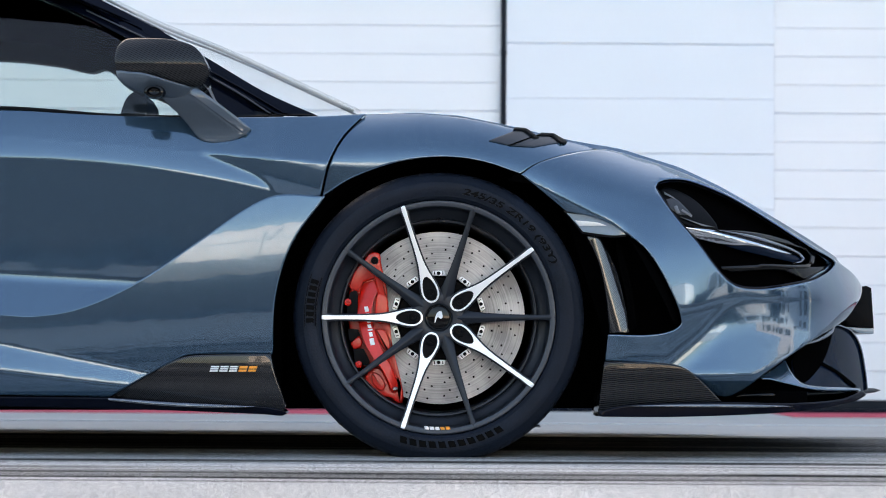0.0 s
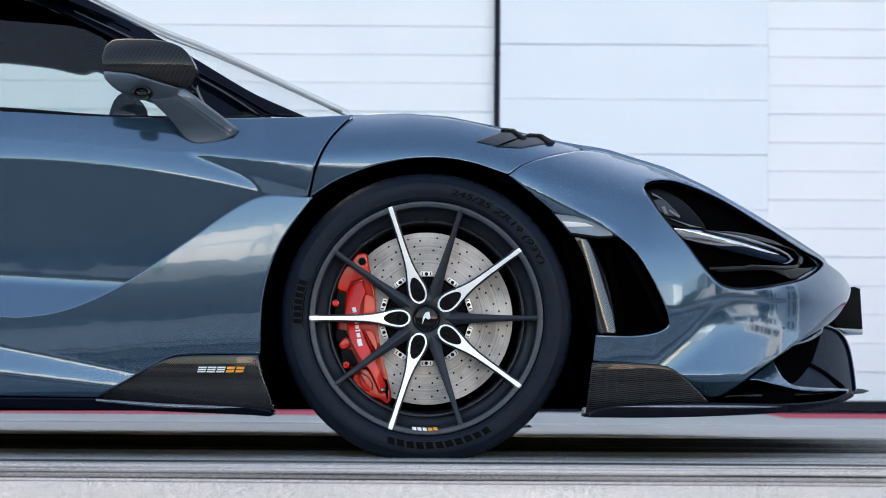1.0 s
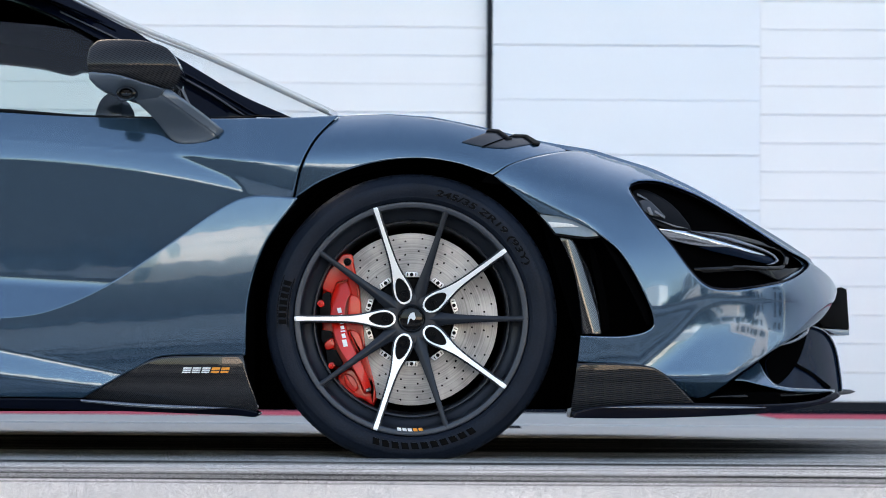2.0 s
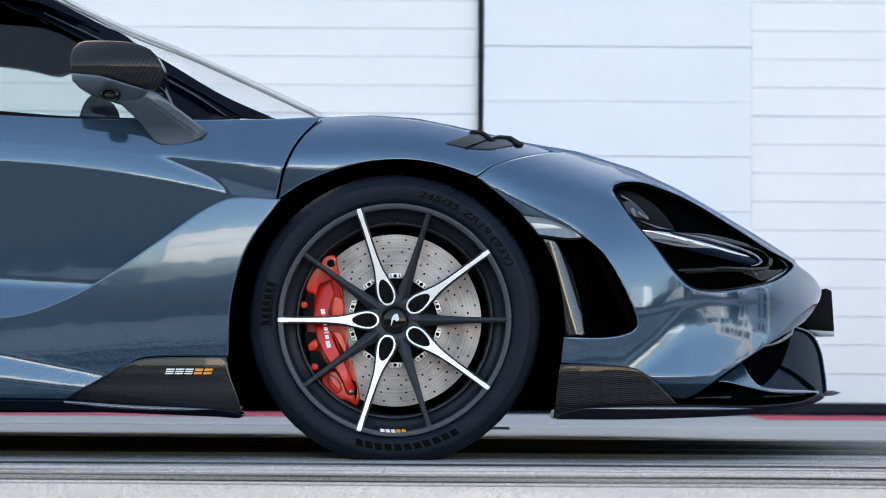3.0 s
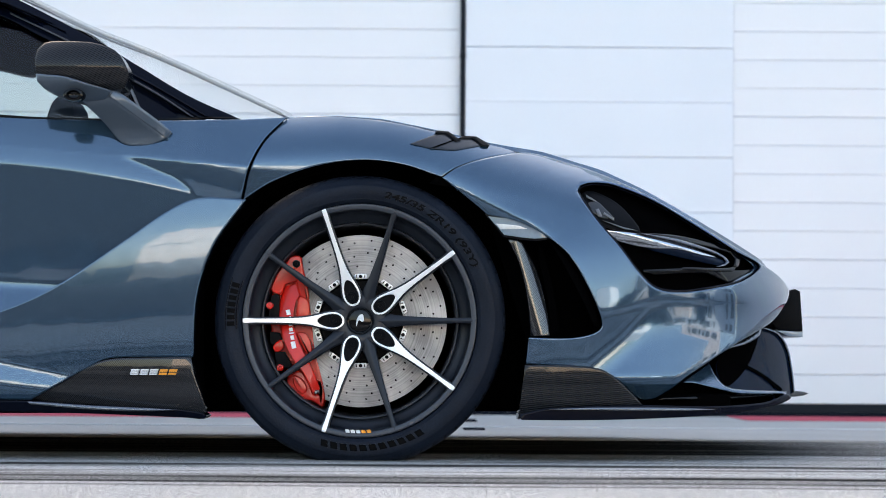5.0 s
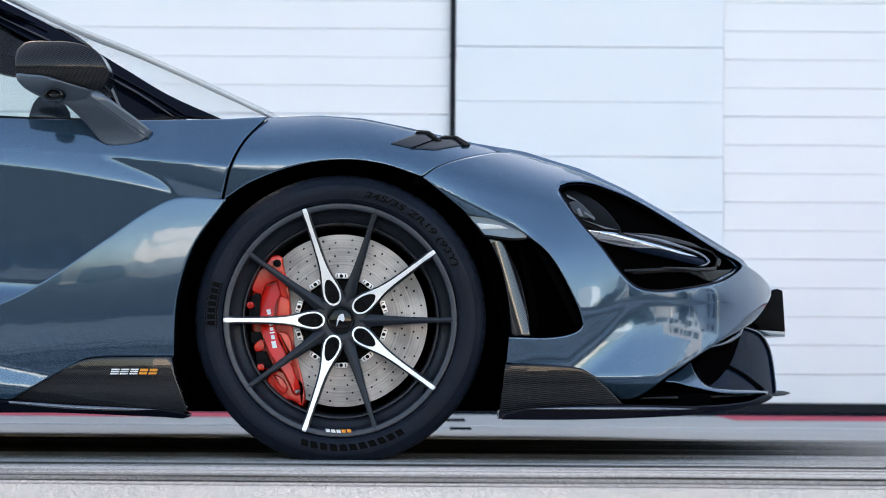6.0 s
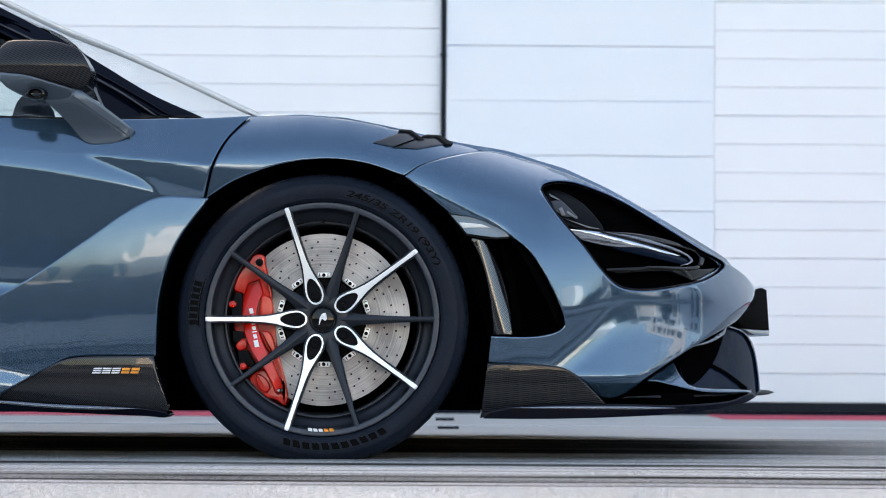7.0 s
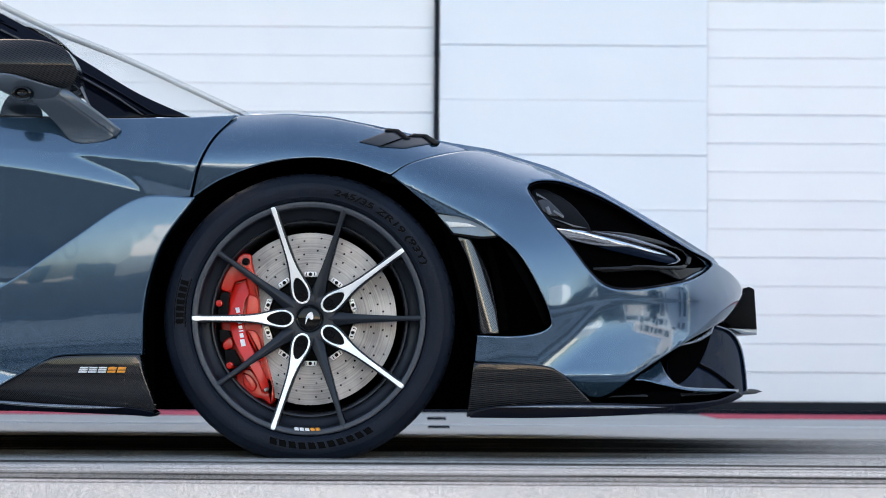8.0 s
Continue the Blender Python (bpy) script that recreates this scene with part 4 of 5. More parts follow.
# windscreen: edge line on the pillar, bulged forward to the middle
edge = curve([(-0.840, 1.117), (-0.700, 1.029), (-0.590, 0.960), (-0.454, 0.884), (-0.360, 0.828), (-0.281, 0.784)], closed=False, step=0.004)
mid = curve([(-0.998, 1.225), (-0.869, 1.166), (-0.709, 1.090), (-0.560, 1.032), (-0.412, 0.966), (-0.202, 0.868)], closed=False, step=0.004)
bm = bmesh.new()
rows = []
N = 30
for k in range(N + 1):
    a = edge[int(round(k / N * (len(edge) - 1)))]
    c = mid[int(round(k / N * (len(mid) - 1)))]
    y0 = cabin(a[0], a[1]) + 0.02
    row = []
    for j in range(25):
        v = j / 24
        b = 1 - abs(1 - 2 * v) ** 2.0
        row.append(bm.verts.new((a[0] + (c[0] - a[0]) * b, y0 + (2 * YC - 2 * y0) * v, a[1] + (c[1] - a[1]) * b)))
    rows.append(row)
for p, q in zip(rows, rows[1:]):
    for j in range(24):
        bm.faces.new((p[j], p[j + 1], q[j + 1], q[j]))
o = part("windscreen", bm, SCREENGLASS, car, "clear curved windscreen glass")
o.visible_shadow = False


def glass_line(name, share, drop, radius, material, label):
    """A thin round bead that follows the glass at that share of its width, added to draw its edge reflection."""
    bm = bmesh.new()
    rings = []
    for k in range(N + 1):
        a = edge[int(round(k / N * (len(edge) - 1)))]
        c = mid[int(round(k / N * (len(mid) - 1)))]
        y0 = cabin(a[0], a[1]) + 0.02
        b = 1 - abs(1 - 2 * share) ** 2.0
        x, y, z = a[0] + (c[0] - a[0]) * b, y0 + (2 * YC - 2 * y0) * share, a[1] + (c[1] - a[1]) * b - drop
        rings.append([bm.verts.new((x + 0.5 * radius * math.cos(t), y + radius * math.sin(t), z + radius * math.cos(t))) for t in np.linspace(0, 2 * math.pi, 9)[:-1]])
    for p, q in zip(rings, rings[1:]):
        for j in range(8):
            bm.faces.new((p[j], p[(j + 1) % 8], q[(j + 1) % 8], q[j]))
    part(name, bm, material, car, label)


# no real trim: two added lines for the reflections at the glass's edge
glass_line("screen_bead", 0.50, 0.009, 0.0026, GREYTRIM, "thin grey line added for the windscreen's edge reflection")
glass_line("screen_bead", 0.30, 0.010, 0.0036, BEIGE, "pale grey line added for the windscreen's edge reflection")

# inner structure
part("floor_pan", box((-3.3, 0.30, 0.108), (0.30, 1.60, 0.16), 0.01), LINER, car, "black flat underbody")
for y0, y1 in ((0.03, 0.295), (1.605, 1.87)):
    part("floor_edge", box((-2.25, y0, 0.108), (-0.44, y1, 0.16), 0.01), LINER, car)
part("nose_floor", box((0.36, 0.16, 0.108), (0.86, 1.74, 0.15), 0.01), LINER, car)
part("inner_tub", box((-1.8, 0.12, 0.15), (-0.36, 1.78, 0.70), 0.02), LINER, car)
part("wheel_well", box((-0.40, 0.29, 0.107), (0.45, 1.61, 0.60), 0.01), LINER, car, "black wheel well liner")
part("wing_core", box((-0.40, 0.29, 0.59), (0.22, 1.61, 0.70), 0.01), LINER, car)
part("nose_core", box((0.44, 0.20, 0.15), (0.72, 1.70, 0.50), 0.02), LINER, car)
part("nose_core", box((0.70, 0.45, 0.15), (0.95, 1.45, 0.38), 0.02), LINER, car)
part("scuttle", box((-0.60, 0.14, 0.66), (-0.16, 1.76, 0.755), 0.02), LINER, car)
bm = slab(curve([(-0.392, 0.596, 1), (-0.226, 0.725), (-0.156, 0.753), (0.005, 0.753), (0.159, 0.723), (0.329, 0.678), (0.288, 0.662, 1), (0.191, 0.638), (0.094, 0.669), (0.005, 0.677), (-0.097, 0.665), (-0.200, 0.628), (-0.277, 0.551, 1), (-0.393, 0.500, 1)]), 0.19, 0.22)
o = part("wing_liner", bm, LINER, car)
mirrored(o)
for far in (False, True):
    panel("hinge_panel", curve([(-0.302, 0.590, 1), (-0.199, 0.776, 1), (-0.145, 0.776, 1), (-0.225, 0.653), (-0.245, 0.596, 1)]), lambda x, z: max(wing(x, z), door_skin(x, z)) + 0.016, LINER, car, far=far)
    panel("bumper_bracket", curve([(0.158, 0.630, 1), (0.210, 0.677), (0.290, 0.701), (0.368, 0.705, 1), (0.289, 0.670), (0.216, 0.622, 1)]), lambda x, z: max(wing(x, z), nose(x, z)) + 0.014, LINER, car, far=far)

# the nose's middle, from flank to flank
line = [(x, nose(x, z) + 0.002, z) for x, z in curve([(0.834, 0.522, 1), (0.956, 0.459), (1.009, 0.430), (1.034, 0.400), (1.023, 0.369), (0.986, 0.327), (0.930, 0.298, 1)], closed=False)]
across(line, "nose_panel", PAINT, car, 0.0, fwd=0.05)

# number plate holder on the nose
bm = slab(curve([(1.006, 0.337, 1), (1.046, 0.367), (1.066, 0.405, 1), (1.077, 0.408, 1), (1.090, 0.402, 1), (1.096, 0.301, 1), (1.029, 0.307, 1)]), 0.66, 1.24, 0.003)
plate = part("plate_holder", bm, BLACK, car, "black front number plate holder")
part("plate_lip", slab(curve([(1.029, 0.304, 1), (1.096, 0.300, 1), (1.096, 0.287, 1), (1.060, 0.289, 1)]), 0.664, 1.236, 0.001), LAMPWHITE, plate)

part("splitter_tip", slab(curve([(0.977, 0.148, 1), (1.048, 0.151), (1.083, 0.151), (1.100, 0.146), (1.083, 0.140), (1.048, 0.137), (0.977, 0.136, 1)]), 0.58, 1.32, 0.003), RIMLIP, car, "grey leading lip of the splitter")
# seat behind the side glass
seat = part("seat", slab(curve([(-0.781, 0.803, 1), (-0.765, 0.854), (-0.745, 0.874), (-0.723, 0.874), (-0.711, 0.854), (-0.709, 0.803, 1)]), 0.42, 0.68, 0.006), SEATCLOTH, car, "dark seat headrest")
# dark headliner and far roof edge seen through the side glass
part("headliner", slab(curve([(-2.238, 1.093, 1), (-1.685, 1.090), (-1.263, 1.085), (-1.101, 1.069), (-1.003, 1.049), (-0.966, 1.059), (-0.914, 1.027), (-0.776, 0.955, 1), (-0.715, 1.012, 1), (-0.860, 1.082), (-1.101, 1.140), (-1.263, 1.150), (-2.238, 1.130, 1)]), 1.60, 1.66, 0.004), BLACK, car, "dark far window frame and sun visor")

# rear of the car
REAR = [(-1.75, 0.82), (-1.9, 0.835), (-2.2, 0.84), (-2.8, 0.84), (-3.3, 0.80), (-3.42, 0.70), (-3.40, 0.45), (-3.25, 0.22), (-3.05, 0.17), (-1.75, 0.15)]
hole = np.array([(-2.67 + 0.37 * math.cos(a), ZH + 0.37 * math.sin(a)) for a in np.linspace(-0.45, math.pi + 0.45, 40)])


def rear_skin(x, z):
    return -0.02 + 0.5 * max(0.0, z - 0.66) ** 1.5 + 0.18 * max(0.0, -3.0 - x) ** 1.5


for far in (False, True):
    panel("rear_wing", curve([(*p, 1) for p in REAR]), rear_skin, PAINT, car, holes=[hole], far=far, step=0.04)
across([(x, rear_skin(x, z) + 0.0, z - 0.004) for x, z in REAR[:8]], "engine_cover", PAINT, car, 0.05)
roof = [(-0.70, 0.22, 1.010), (-0.85, 0.23, 1.075), (-1.2, 0.24, 1.135), (-1.6, 0.24, 1.14), (-2.0, 0.22, 1.07), (-2.5, 0.16, 0.92), (-2.9, 0.12, 0.83)]
across(roof, "roof", GLOSSBLACK, car, 0.05)
across([(x, y - 0.015, z - 0.008) for x, y, z in roof], "roof_lining", LINER, car, 0.05)
for far in (False, True):
    panel("rear_window", curve([(-1.75, 0.80, 1), (-1.75, 1.09, 1), (-1.85, 1.08), (-2.0, 1.04), (-2.5, 0.91), (-2.9, 0.82, 1)]), cabin, GLOSSBLACK, car, far=far, step=0.04)
part("engine_bay", box((-3.2, 0.32, 0.15), (-1.80, 1.58, 0.76), 0.02), LINER, car)


# ---- wheels ----
def dish(x, z):
    """Depth of the spokes' faces: the wheel is hollow towards its hub."""
    r = math.hypot(x, z - ZH) / 0.265
    return 0.002 + 0.042 * max(0.0, 1 - r) ** 1.0


def ray_outline(pts, angle):
    """A mirrored outline from (distance along the spoke, half width), turned to its angle."""
    full = [(s, w) for s, w in pts] + [(s, -w) for s, w in reversed(pts)]
    c, d = math.cos(angle), math.sin(angle)
    return [(s * c - w * d, ZH + s * d + w * c) for s, w in full]


def bent_text(words, radius, middle, size, y, material, parent, name, width=1.0):
    """Raised letters along the tyre's wall."""
    cu = bpy.data.curves.new("letters", 'FONT')
    cu.body, cu.size, cu.extrude, cu.align_x = words, size, 0.0006, 'CENTER'
    cu.offset, cu.shear = 0.0005, 0.15
    ob = bpy.data.objects.new("letters", cu)
    scene.collection.objects.link(ob)
    me = bpy.data.meshes.new_from_object(ob.evaluated_get(bpy.context.evaluated_depsgraph_get()))
    bpy.data.objects.remove(ob)
    for v in me.vertices:
        a = middle - v.co.x * width / radius
        r = radius + v.co.y
        v.co = Vector((r * math.cos(a), y - v.co.z, ZH + r * math.sin(a)))
    return link(name, me, material, parent)


def arc_bar(r0, r1, a0, a1, y0, y1, bm=None, n=6, skew=0.0):
    bm = bm or bmesh.new()
    lo, hi = [], []
    for k in range(n + 1):
        a = a0 + (a1 - a0) * k / n
        lo.append((r0 * math.cos(a), ZH + r0 * math.sin(a)))
        hi.append((r1 * math.cos(a + skew), ZH + r1 * math.sin(a + skew)))
    return slab(lo + hi[::-1], y0, y1, 0, bm)


def build_wheel():
    rim = part("wheel", lathe([(0.215, 0.20), (0.2155, 0.085), (0.2185, 0.060), (0.2200, 0.0475), (0.2212, 0.0455), (0.2240, 0.0450), (0.2252, 0.0465), (0.2265, 0.052), (0.2440, 0.040), (0.2505, 0.030), (0.2525, 0.016)], 160, z=ZH), RIM, car, "dark grey ten-spoke alloy wheel")
    part("rim_lip", lathe([(0.2525, 0.016), (0.2528, 0.0085), (0.2535, 0.0070), (0.2550, 0.0062), (0.2625, 0.0045), (0.2650, 0.0052), (0.2665, 0.0105), (0.2665, 0.03)], 160, z=ZH), RIMLIP, rim)
    tyre = lathe([(0.262, 0.03), (0.2665, 0.012), (0.270, 0.004), (0.2745, 0.001), (0.276, -0.001), (0.2775, -0.001), (0.2795, -0.002), (0.292, -0.0055), (0.302, -0.005), (0.3075, -0.003), (0.3085, -0.0015), (0.317, 0.003), (0.3235, 0.009), (0.328, 0.016), (0.331, 0.028), (0.3325, 0.05), (0.333, 0.08), (0.333, 0.19), (0.326, 0.232), (0.30, 0.245), (0.25, 0.24), (0.215, 0.21)], 200, z=ZH)
    for v in tyre.verts:  # the tyre flattens where it stands
        v.co.z = max(v.co.z, 0.001)
    tyre = part("tyre", tyre, RUBBER, rim, "black rubber low-profile tyre")
    bent_text("245/35 ZR19 (93Y)", 0.2850, radians(52), 0.0200, -0.0056, LETTER, tyre, "tyre_size_letters", 1.72)
    # maker's marks as plain bars
    for k in range(7):
        a = radians(163 + k * 2.9)
        part("tyre_mark_bar", arc_bar(0.283, 0.301, a, a + radians(2.0), -0.0066, -0.004, None, 2), BARRUBBER, tyre)
    part("tyre_mark_rule", arc_bar(0.2785, 0.2802, radians(161), radians(184), -0.0055, -0.002), BARRUBBER, tyre)
    part("tyre_mark_rule", arc_bar(0.3035, 0.3050, radians(161), radians(184), -0.0055, -0.002), BARRUBBER, tyre)
    for k in range(11):
        a = radians(252 + k * 4.4)
        part("tyre_mark_bar", arc_bar(0.281, 0.296, a, a + radians(3.2), -0.0063, -0.003, None, 2, radians(0.8)), BARRUBBER, tyre)
    groove = None
    for k in range(64):
        if groove is None:
            bm = bmesh.new()
            rows = []
            for j, (r, y) in enumerate(((0.3262, 0.0110), (0.3286, 0.0150), (0.3317, 0.0275), (0.3332, 0.050))):
                rows.append([bm.verts.new((w + 0.002 * j, y + d, ZH + r - d)) for w, d in ((-0.0022, 0.004), (-0.0018, 0.0), (0.0018, 0.0), (0.0022, 0.004))])
            for p, q in zip(rows, rows[1:]):
                for j in range(3):
                    bm.faces.new((p[j], p[j + 1], q[j + 1], q[j]))
            o = part("tread_groove", bm, BARRUBBER, tyre)
            groove = o.data
        else:
            o = new("tread_groove", groove)
            o.parent = tyre
        o.matrix_basis = Matrix.Translation((0, 0, ZH)) @ Matrix.Rotation(2 * math.pi * (k + 0.5) / 64, 4, 'Y') @ Matrix.Translation((0, 0, -ZH))
    part("hub", lathe([(0.0, 0.047), (0.028, 0.047), (0.030, 0.042), (0.034, 0.040), (0.052, 0.040), (0.060, 0.043), (0.066, 0.055), (0.066, 0.09)], 64, z=ZH), RIM, rim)
    cap = part("centre_cap", lathe([(0.0, 0.030), (0.018, 0.0305), (0.0245, 0.032), (0.0265, 0.0345), (0.028, 0.034), (0.029, 0.037), (0.029, 0.045)], 64, z=ZH), GLOSSBLACK, rim, "gloss black centre cap")
    swoosh = [(-0.0085, ZH - 0.013), (-0.0075, ZH + 0.001), (-0.002, ZH + 0.012), (0.006, ZH + 0.0145), (0.0085, ZH + 0.008), (0.009, ZH + 0.0), (0.005, ZH - 0.003), (-0.002, ZH + 0.001)]
    part("cap_emblem", slab(curve(swoosh, step=0.002), 0.0285, 0.031), WHITE, cap, "plain white curved emblem")
    face = [(0.2655, 0.0043), (0.235, 0.0044), (0.20, 0.0046), (0.165, 0.0051), (0.143, 0.0060), (0.122, 0.0080), (0.105, 0.0112), (0.090, 0.0148), (0.076, 0.0182), (0.062, 0.0198), (0.050, 0.0180), (0.041, 0.0125), (0.0365, 0.006)]
    gap = [(0.097, 0.0025), (0.089, 0.0092), (0.076, 0.0138), (0.062, 0.0157), (0.051, 0.0140), (0.044, 0.0092), (0.0412, 0.0045)]
    for k in range(5):
        a = radians(36 + 72 * k)
        body = [(s, w + 0.0038) for s, w in face]
        panel("spoke", curve(ray_outline(body, a), step=0.006), lambda x, z: dish(x, z) + 0.0035, RIM, rim, thick=0.04, step=0.007, lip=0.003, roll=1.0,
                   holes=[curve(ray_outline([(s, w * 0.93) for s, w in gap], a), step=0.004)])
        panel("machined_face", curve(ray_outline(face, a), step=0.006), dish, MACHINED, rim, thick=0.006, step=0.007, lip=0.0012, roll=0.5,
              holes=[curve(ray_outline(gap, a), step=0.004)], label="bright machined spoke face")
        bx, bz = 0.0565 * math.cos(a), ZH + 0.0565 * math.sin(a)
        part("bolt_well", lathe([(0.0, 0.0372), (0.0105, 0.0372), (0.0115, 0.0352), (0.0130, 0.0356), (0.0135, 0.039)], 24, x=bx, z=bz), BLACK, rim)
        part("bolt_pocket", slab(curve(ray_outline([(s, w * 1.04) for s, w in gap], a), step=0.004), 0.0374, 0.0392), BLACK, rim)
        part("wheel_bolt", lathe([(0.0, 0.0368), (0.0035, 0.0368), (0.004, 0.0345), (0.0065, 0.0342), (0.0072, 0.0352), (0.0082, 0.038)], 6, x=bx, z=bz), BLACK, rim)
        b = radians(72 * k)
        ridge = lambda x, z, c=math.cos(b), d=math.sin(b): dish(x, z) + 0.001 + 0.55 * math.sqrt((x * d - (z - ZH) * c) ** 2 + 0.0000035)
        panel("dark_spoke", curve(ray_outline([(0.2655, 0.0135), (0.2590, 0.0092), (0.250, 0.0066), (0.22, 0.0060), (0.17, 0.0074), (0.12, 0.0098), (0.08, 0.0135), (0.05, 0.018), (0.04, 0.012)], b), step=0.006),
              ridge, RIM, rim, thick=0.04, step=0.004, lip=0.002, roll=0.7)
    valve = lathe([(0.0, 0.030), (0.0025, 0.030), (0.0032, 0.034), (0.0032, 0.048), (0.006, 0.052)], 16, x=0.0, z=ZH + 0.224)
    part("valve", valve, BLACK, rim)
    for k in range(5):  # the model mark on the rim as plain slanted bars
        a = radians(262.5 + k * 2.75)
        part("rim_mark_bar", arc_bar(0.2485, 0.2555, a, a + radians(2.1), 0.0035, 0.008, None, 2, radians(0.5)), WHITE if k < 3 else ORANGE, rim)
    return rim


def build_brake():
    holes = []
    rnd = random.Random(4)
    for g in range(20):
        for q, (r, da) in enumerate(((0.126, 0.02), (0.140, 0.14), (0.149, 0.05), (0.158, 0.22), (0.168, 0.11), (0.180, 0.03), (0.187, 0.18))):
            a = 2 * math.pi * g / 20 + da + (0.05 if g % 2 else 0) + rnd.uniform(-0.01, 0.01)
            c = (r * math.cos(a), ZH + r * math.sin(a))
            holes.append(np.array([(c[0] + 0.0025 * math.cos(t), c[1] + 0.0025 * math.sin(t)) for t in np.linspace(0, 2 * math.pi, 9)[:-1]]))
    ring = lambda r, n: np.array([(r * math.cos(t), ZH + r * math.sin(t)) for t in np.linspace(0, 2 * math.pi, n + 1)[:-1]])
    disc = panel("brake_disc", ring(0.198, 120), flat(0.085), DISC, car, holes=[ring(0.098, 72), *holes], thick=0.012, step=0.012, lip=0.0008, roll=0.3, label="grey drilled ceramic brake disc")
    part("disc_back", lathe([(0.09, 0.098), (0.196, 0.098), (0.196, 0.115), (0.09, 0.115)], 72, z=ZH), LINER, disc)
    part("disc_bell", lathe([(0.0, 0.09), (0.093, 0.09), (0.096, 0.083), (0.099, 0.092)], 72, z=ZH), BLACK, disc, "black disc bell")
    for k in range(10):
        a = radians(90 + 36 * k)
        c, d = math.cos(a), math.sin(a)
        pts = [(-0.0165, 0.098), (-0.013, 0.1085), (0.013, 0.1085), (0.0165, 0.098), (0.012, 0.0965), (-0.012, 0.0965)]
        ol = [(s * d + r * c, ZH - s * c + r * d) for s, r in pts]
        part("bobbin", slab(ol, 0.078, 0.086, 0.0012), MACHINED, disc)
        part("bobbin_bolt", lathe([(0.0, 0.076), (0.003, 0.0755), (0.0042, 0.077), (0.0042, 0.08)], 12, x=0.1025 * c, z=ZH + 0.1025 * d), BLACK, disc)
        for sgn in (-1, 1):
            ol = [(s * d + r * c, ZH - s * c + r * d) for s, r in ((sgn * 0.0085, 0.0995), (sgn * 0.0105, 0.0995), (sgn * 0.0105, 0.1065), (sgn * 0.0085, 0.1065))]
            part("bobbin_slot", slab(ol, 0.0772, 0.079), BLACK, disc)
    cal = part("brake_caliper", slab(curve([(-0.177, 0.444, 1), (-0.166, 0.466), (-0.146, 0.470), (-0.133, 0.457), (-0.125, 0.426), (-0.115, 0.374), (-0.109, 0.315), (-0.102, 0.251), (-0.089, 0.199), (-0.079, 0.153), (-0.083, 0.125), (-0.095, 0.120), (-0.112, 0.133), (-0.140, 0.148), (-0.166, 0.172), (-0.177, 0.205), (-0.195, 0.251), (-0.207, 0.303), (-0.208, 0.361), (-0.198, 0.413)], step=0.004), 0.084, 0.15, 0.008, seg=4), RED, car, "glossy red brake caliper with white lettering")
    lean_back = lambda x, z: 0.044 + 0.22 * (z - 0.30) + 5.0 * (x + 0.150 - 0.22 * (z - 0.30)) ** 2
    panel("caliper_bridge", curve([(-0.1715, 0.3975, 1), (-0.1469, 0.4053, 1), (-0.1392, 0.3781), (-0.1482, 0.360), (-0.1534, 0.3276), (-0.1482, 0.2953), (-0.1353, 0.2604), (-0.1146, 0.2204), (-0.1004, 0.1881), (-0.0926, 0.1572), (-0.1042, 0.1494), (-0.1146, 0.1713), (-0.1301, 0.201), (-0.1482, 0.2243), (-0.165, 0.2527), (-0.178, 0.2863), (-0.1857, 0.3199), (-0.187, 0.3535), (-0.1806, 0.3781)], step=0.004),
          lean_back, RED, cal, thick=0.045, step=0.006, lip=0.003, roll=1.0, label="smooth red outer face of the caliper")
    part("caliper_top", slab(curve([(-0.200, 0.4079), (-0.1896, 0.4312), (-0.1715, 0.4493), (-0.1586, 0.4661), (-0.1366, 0.4661), (-0.1314, 0.4389), (-0.1224, 0.4053), (-0.1185, 0.3664), (-0.1392, 0.3742, 1), (-0.1469, 0.4092, 1), (-0.1715, 0.4014, 1), (-0.1819, 0.3768, 1), (-0.2038, 0.3871)], step=0.004), 0.060, 0.10, 0.006, seg=3), RED, cal)
    part("caliper_foot", slab(curve([(-0.1534, 0.2036), (-0.1327, 0.201), (-0.1146, 0.1701), (-0.1055, 0.1494), (-0.0926, 0.1546), (-0.0978, 0.183), (-0.0874, 0.1726), (-0.081, 0.1404), (-0.0887, 0.1223), (-0.1094, 0.1352), (-0.1353, 0.1391), (-0.1586, 0.1584), (-0.1689, 0.1817)], step=0.004), 0.062, 0.10, 0.006, seg=3), RED, cal)
    for pts in ([(-0.1392, 0.3742), (-0.1185, 0.3652), (-0.1159, 0.3276), (-0.1185, 0.3121), (-0.134, 0.3044), (-0.1456, 0.3147), (-0.1456, 0.347)], [(-0.1456, 0.2914), (-0.1224, 0.2889), (-0.1094, 0.2527), (-0.1146, 0.2346), (-0.1327, 0.2604)],
                [(-0.200, 0.2604), (-0.1819, 0.2759), (-0.1741, 0.2604), (-0.1806, 0.2501), (-0.1948, 0.2475)], [(-0.1534, 0.193), (-0.135, 0.188), (-0.121, 0.163), (-0.131, 0.151), (-0.150, 0.166)]):
        part("caliper_lug", slab(curve(pts, step=0.004), 0.054, 0.10, 0.006, seg=3), RED, cal)
    for px, mt in (((-0.2077, 0.3535), RED), ((-0.1831, 0.2114), RED), ((-0.1004, 0.1559), CHROME), ((-0.1469, 0.4493), BLACK)):
        part("caliper_bolt", lathe([(0.0, 0.036), (0.003, 0.036), (0.0045, 0.038), (0.0055, 0.044), (0.0075, 0.048), (0.0075, 0.09)] if mt is CHROME else [(0.0, 0.050), (0.003, 0.050), (0.004, 0.047), (0.0075, 0.048), (0.009, 0.054), (0.009, 0.09)], 14, x=px[0], z=px[1]), mt, cal)
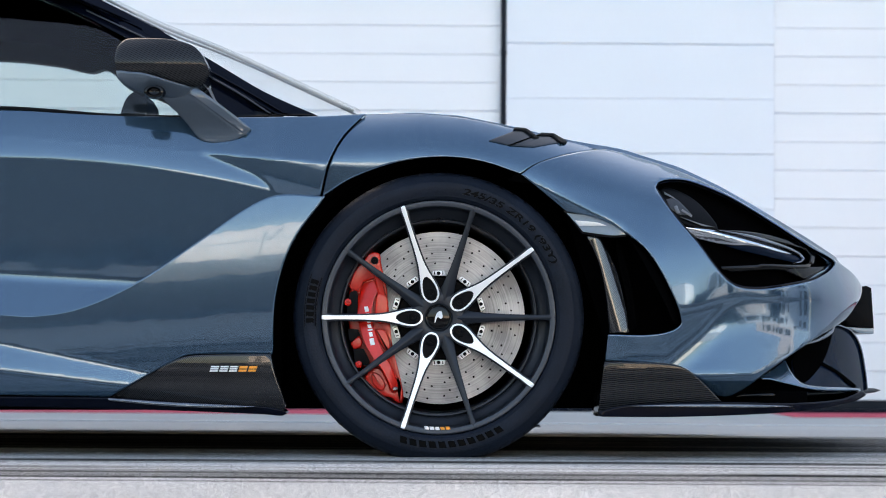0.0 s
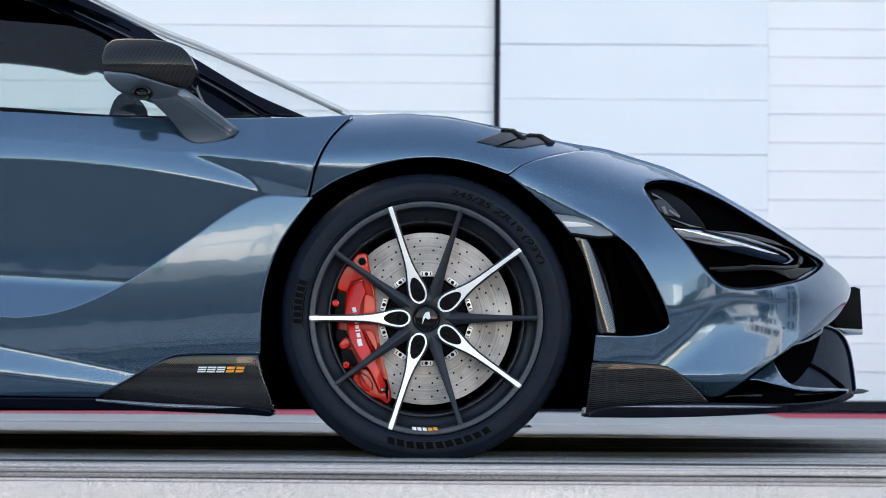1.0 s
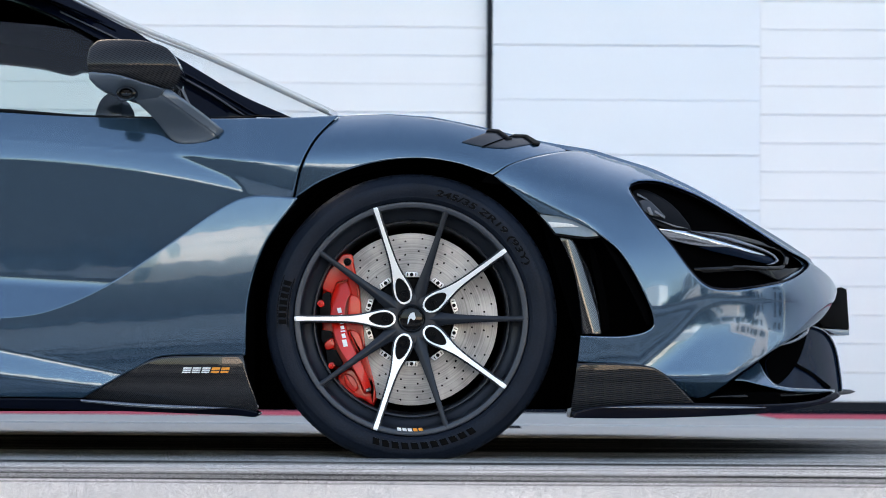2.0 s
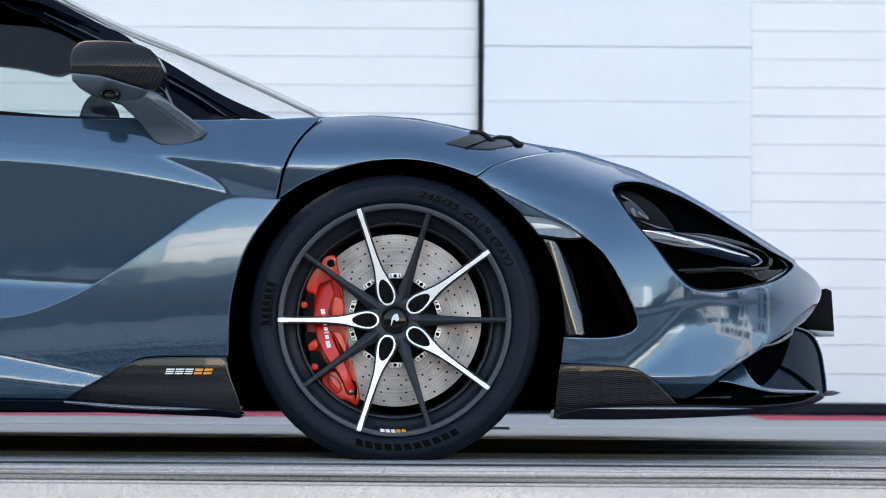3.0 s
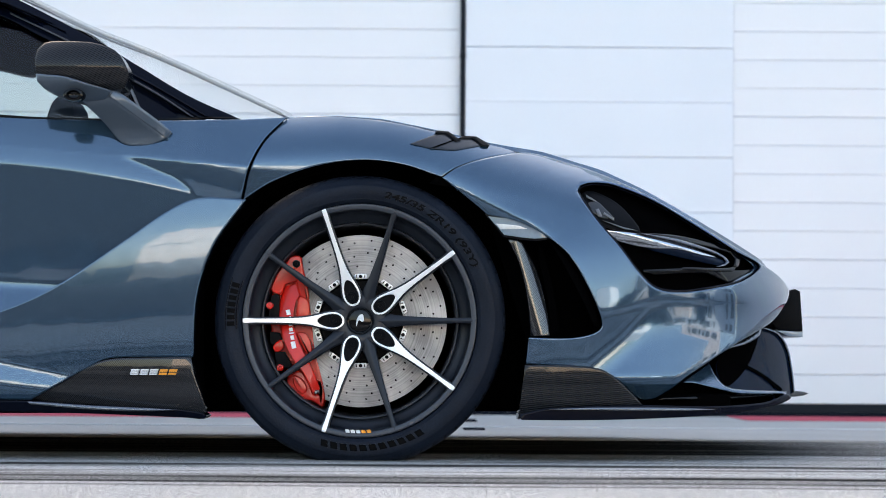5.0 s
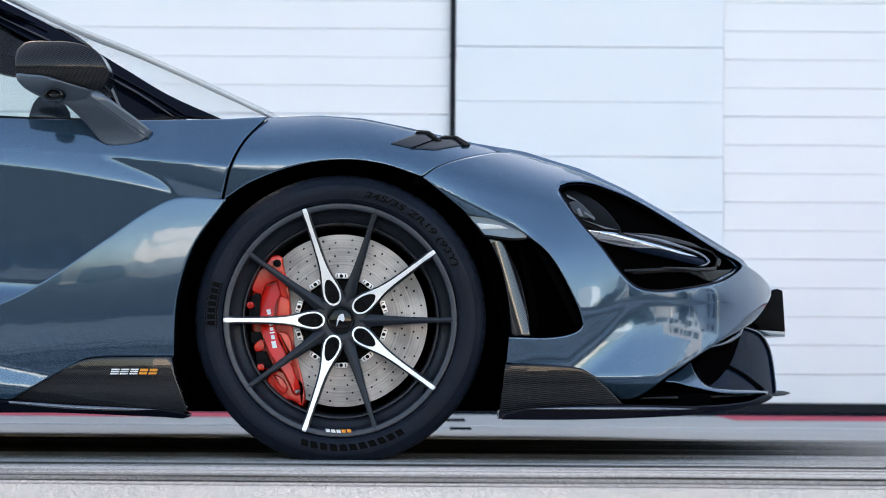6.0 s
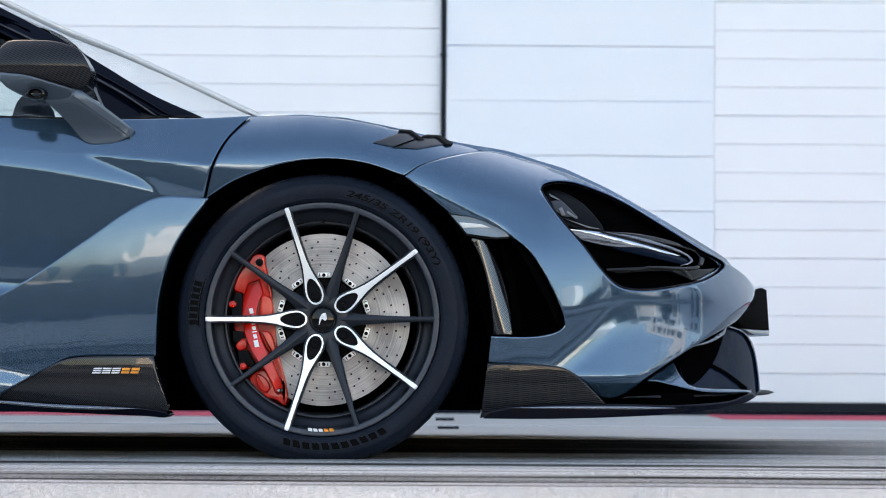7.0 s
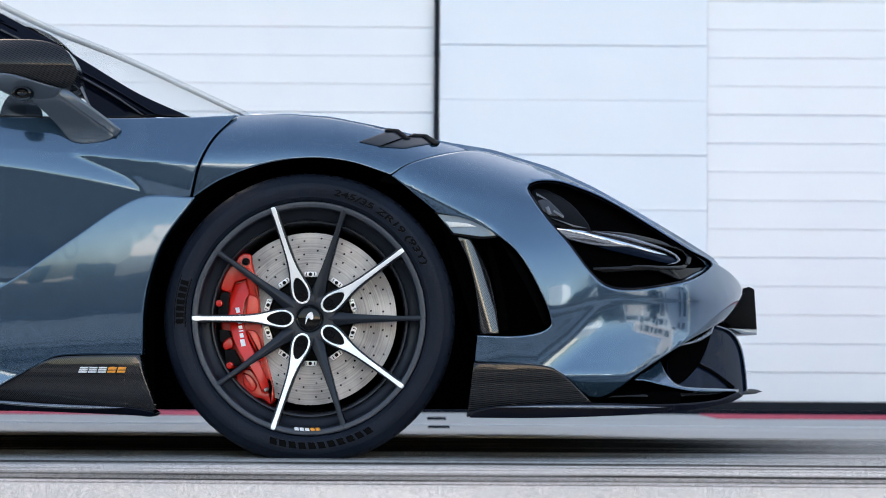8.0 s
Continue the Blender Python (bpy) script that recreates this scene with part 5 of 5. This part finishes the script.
    for pts in ([(-0.2038, 0.3768, 1), (-0.1883, 0.3794), (-0.1857, 0.3535), (-0.187, 0.3121, 1), (-0.209, 0.3173, 1), (-0.2103, 0.3432)], [(-0.2077, 0.294, 1), (-0.1857, 0.2914, 1), (-0.1793, 0.2759, 1), (-0.200, 0.263, 1), (-0.2064, 0.2682, 1)], [(-0.1961, 0.2475, 1), (-0.1728, 0.2475, 1), (-0.1573, 0.2178, 1), (-0.1637, 0.2088, 1), (-0.1922, 0.2139, 1)]):
        part("pad_holder", slab(curve(pts, step=0.004), 0.058, 0.1, 0.003), BLACK, cal)
    # lettering as plain bars along the bridge
    a0, a1 = (-0.1660, 0.3440), (-0.1480, 0.2420)
    dx, dz = a1[0] - a0[0], a1[1] - a0[1]
    ln = math.hypot(dx, dz)
    ux, uz = dx / ln, dz / ln
    nx, nz = -uz, ux
    for k, (s0, s1, w) in enumerate(((0.0, 0.012, 0.005), (0.016, 0.024, 0.0055), (0.028, 0.038, 0.0045), (0.042, 0.050, 0.0045), (0.053, 0.056, 0.006), (0.060, 0.070, 0.0045), (0.074, 0.090, 0.0055))):
        ol = [(a0[0] + ux * s + nx * q, a0[1] + uz * s + nz * q) for s, q in ((s0, -w), (s1, -w + 0.001), (s1, w), (s0, w - 0.001))]
        y = min(lean_back(*p) for p in ol)
        part("letter_bar", slab(ol, y - 0.0008, y + 0.006), WHITE, cal)
    return disc, cal


def clone(ob, m, parent):
    made = {}
    for o in (ob, *ob.children_recursive):
        made[o] = o.copy()
        scene.collection.objects.link(made[o])
        made[o].parent = made.get(o.parent, parent)
    made[ob].matrix_basis = m
    return made[ob]


wheel = build_wheel()
disc, cal = build_brake()
for m in (pose(-2.67, 0, 0), pose(0, 2 * YC, 0, 0, 0, 180), pose(-2.67, 2 * YC, 0, 0, 0, 180)):
    clone(wheel, m, car)
    clone(disc, m, car)

# model mark on the skirt as plain slanted bars
for k in range(5):
    mt = WHITE if k < 3 else ORANGE
    x0, z0 = (-0.5151, 0.1955)
    x0 += k * 0.0215
    for h0, h1 in ((0.0, 0.0032), (0.0048, 0.0078), (0.0094, 0.0128)) if k < 3 else ((0.0, 0.0048), (0.0068, 0.0128)):
        ol = [(x0 + q + 0.32 * h, z0 + h) for q, h in ((0.0, h0), (0.0175, h0), (0.0175, h1), (0.0, h1))]
        part("mark_bar", slab(ol, -0.052, -0.03, 0.0004), mt, car)
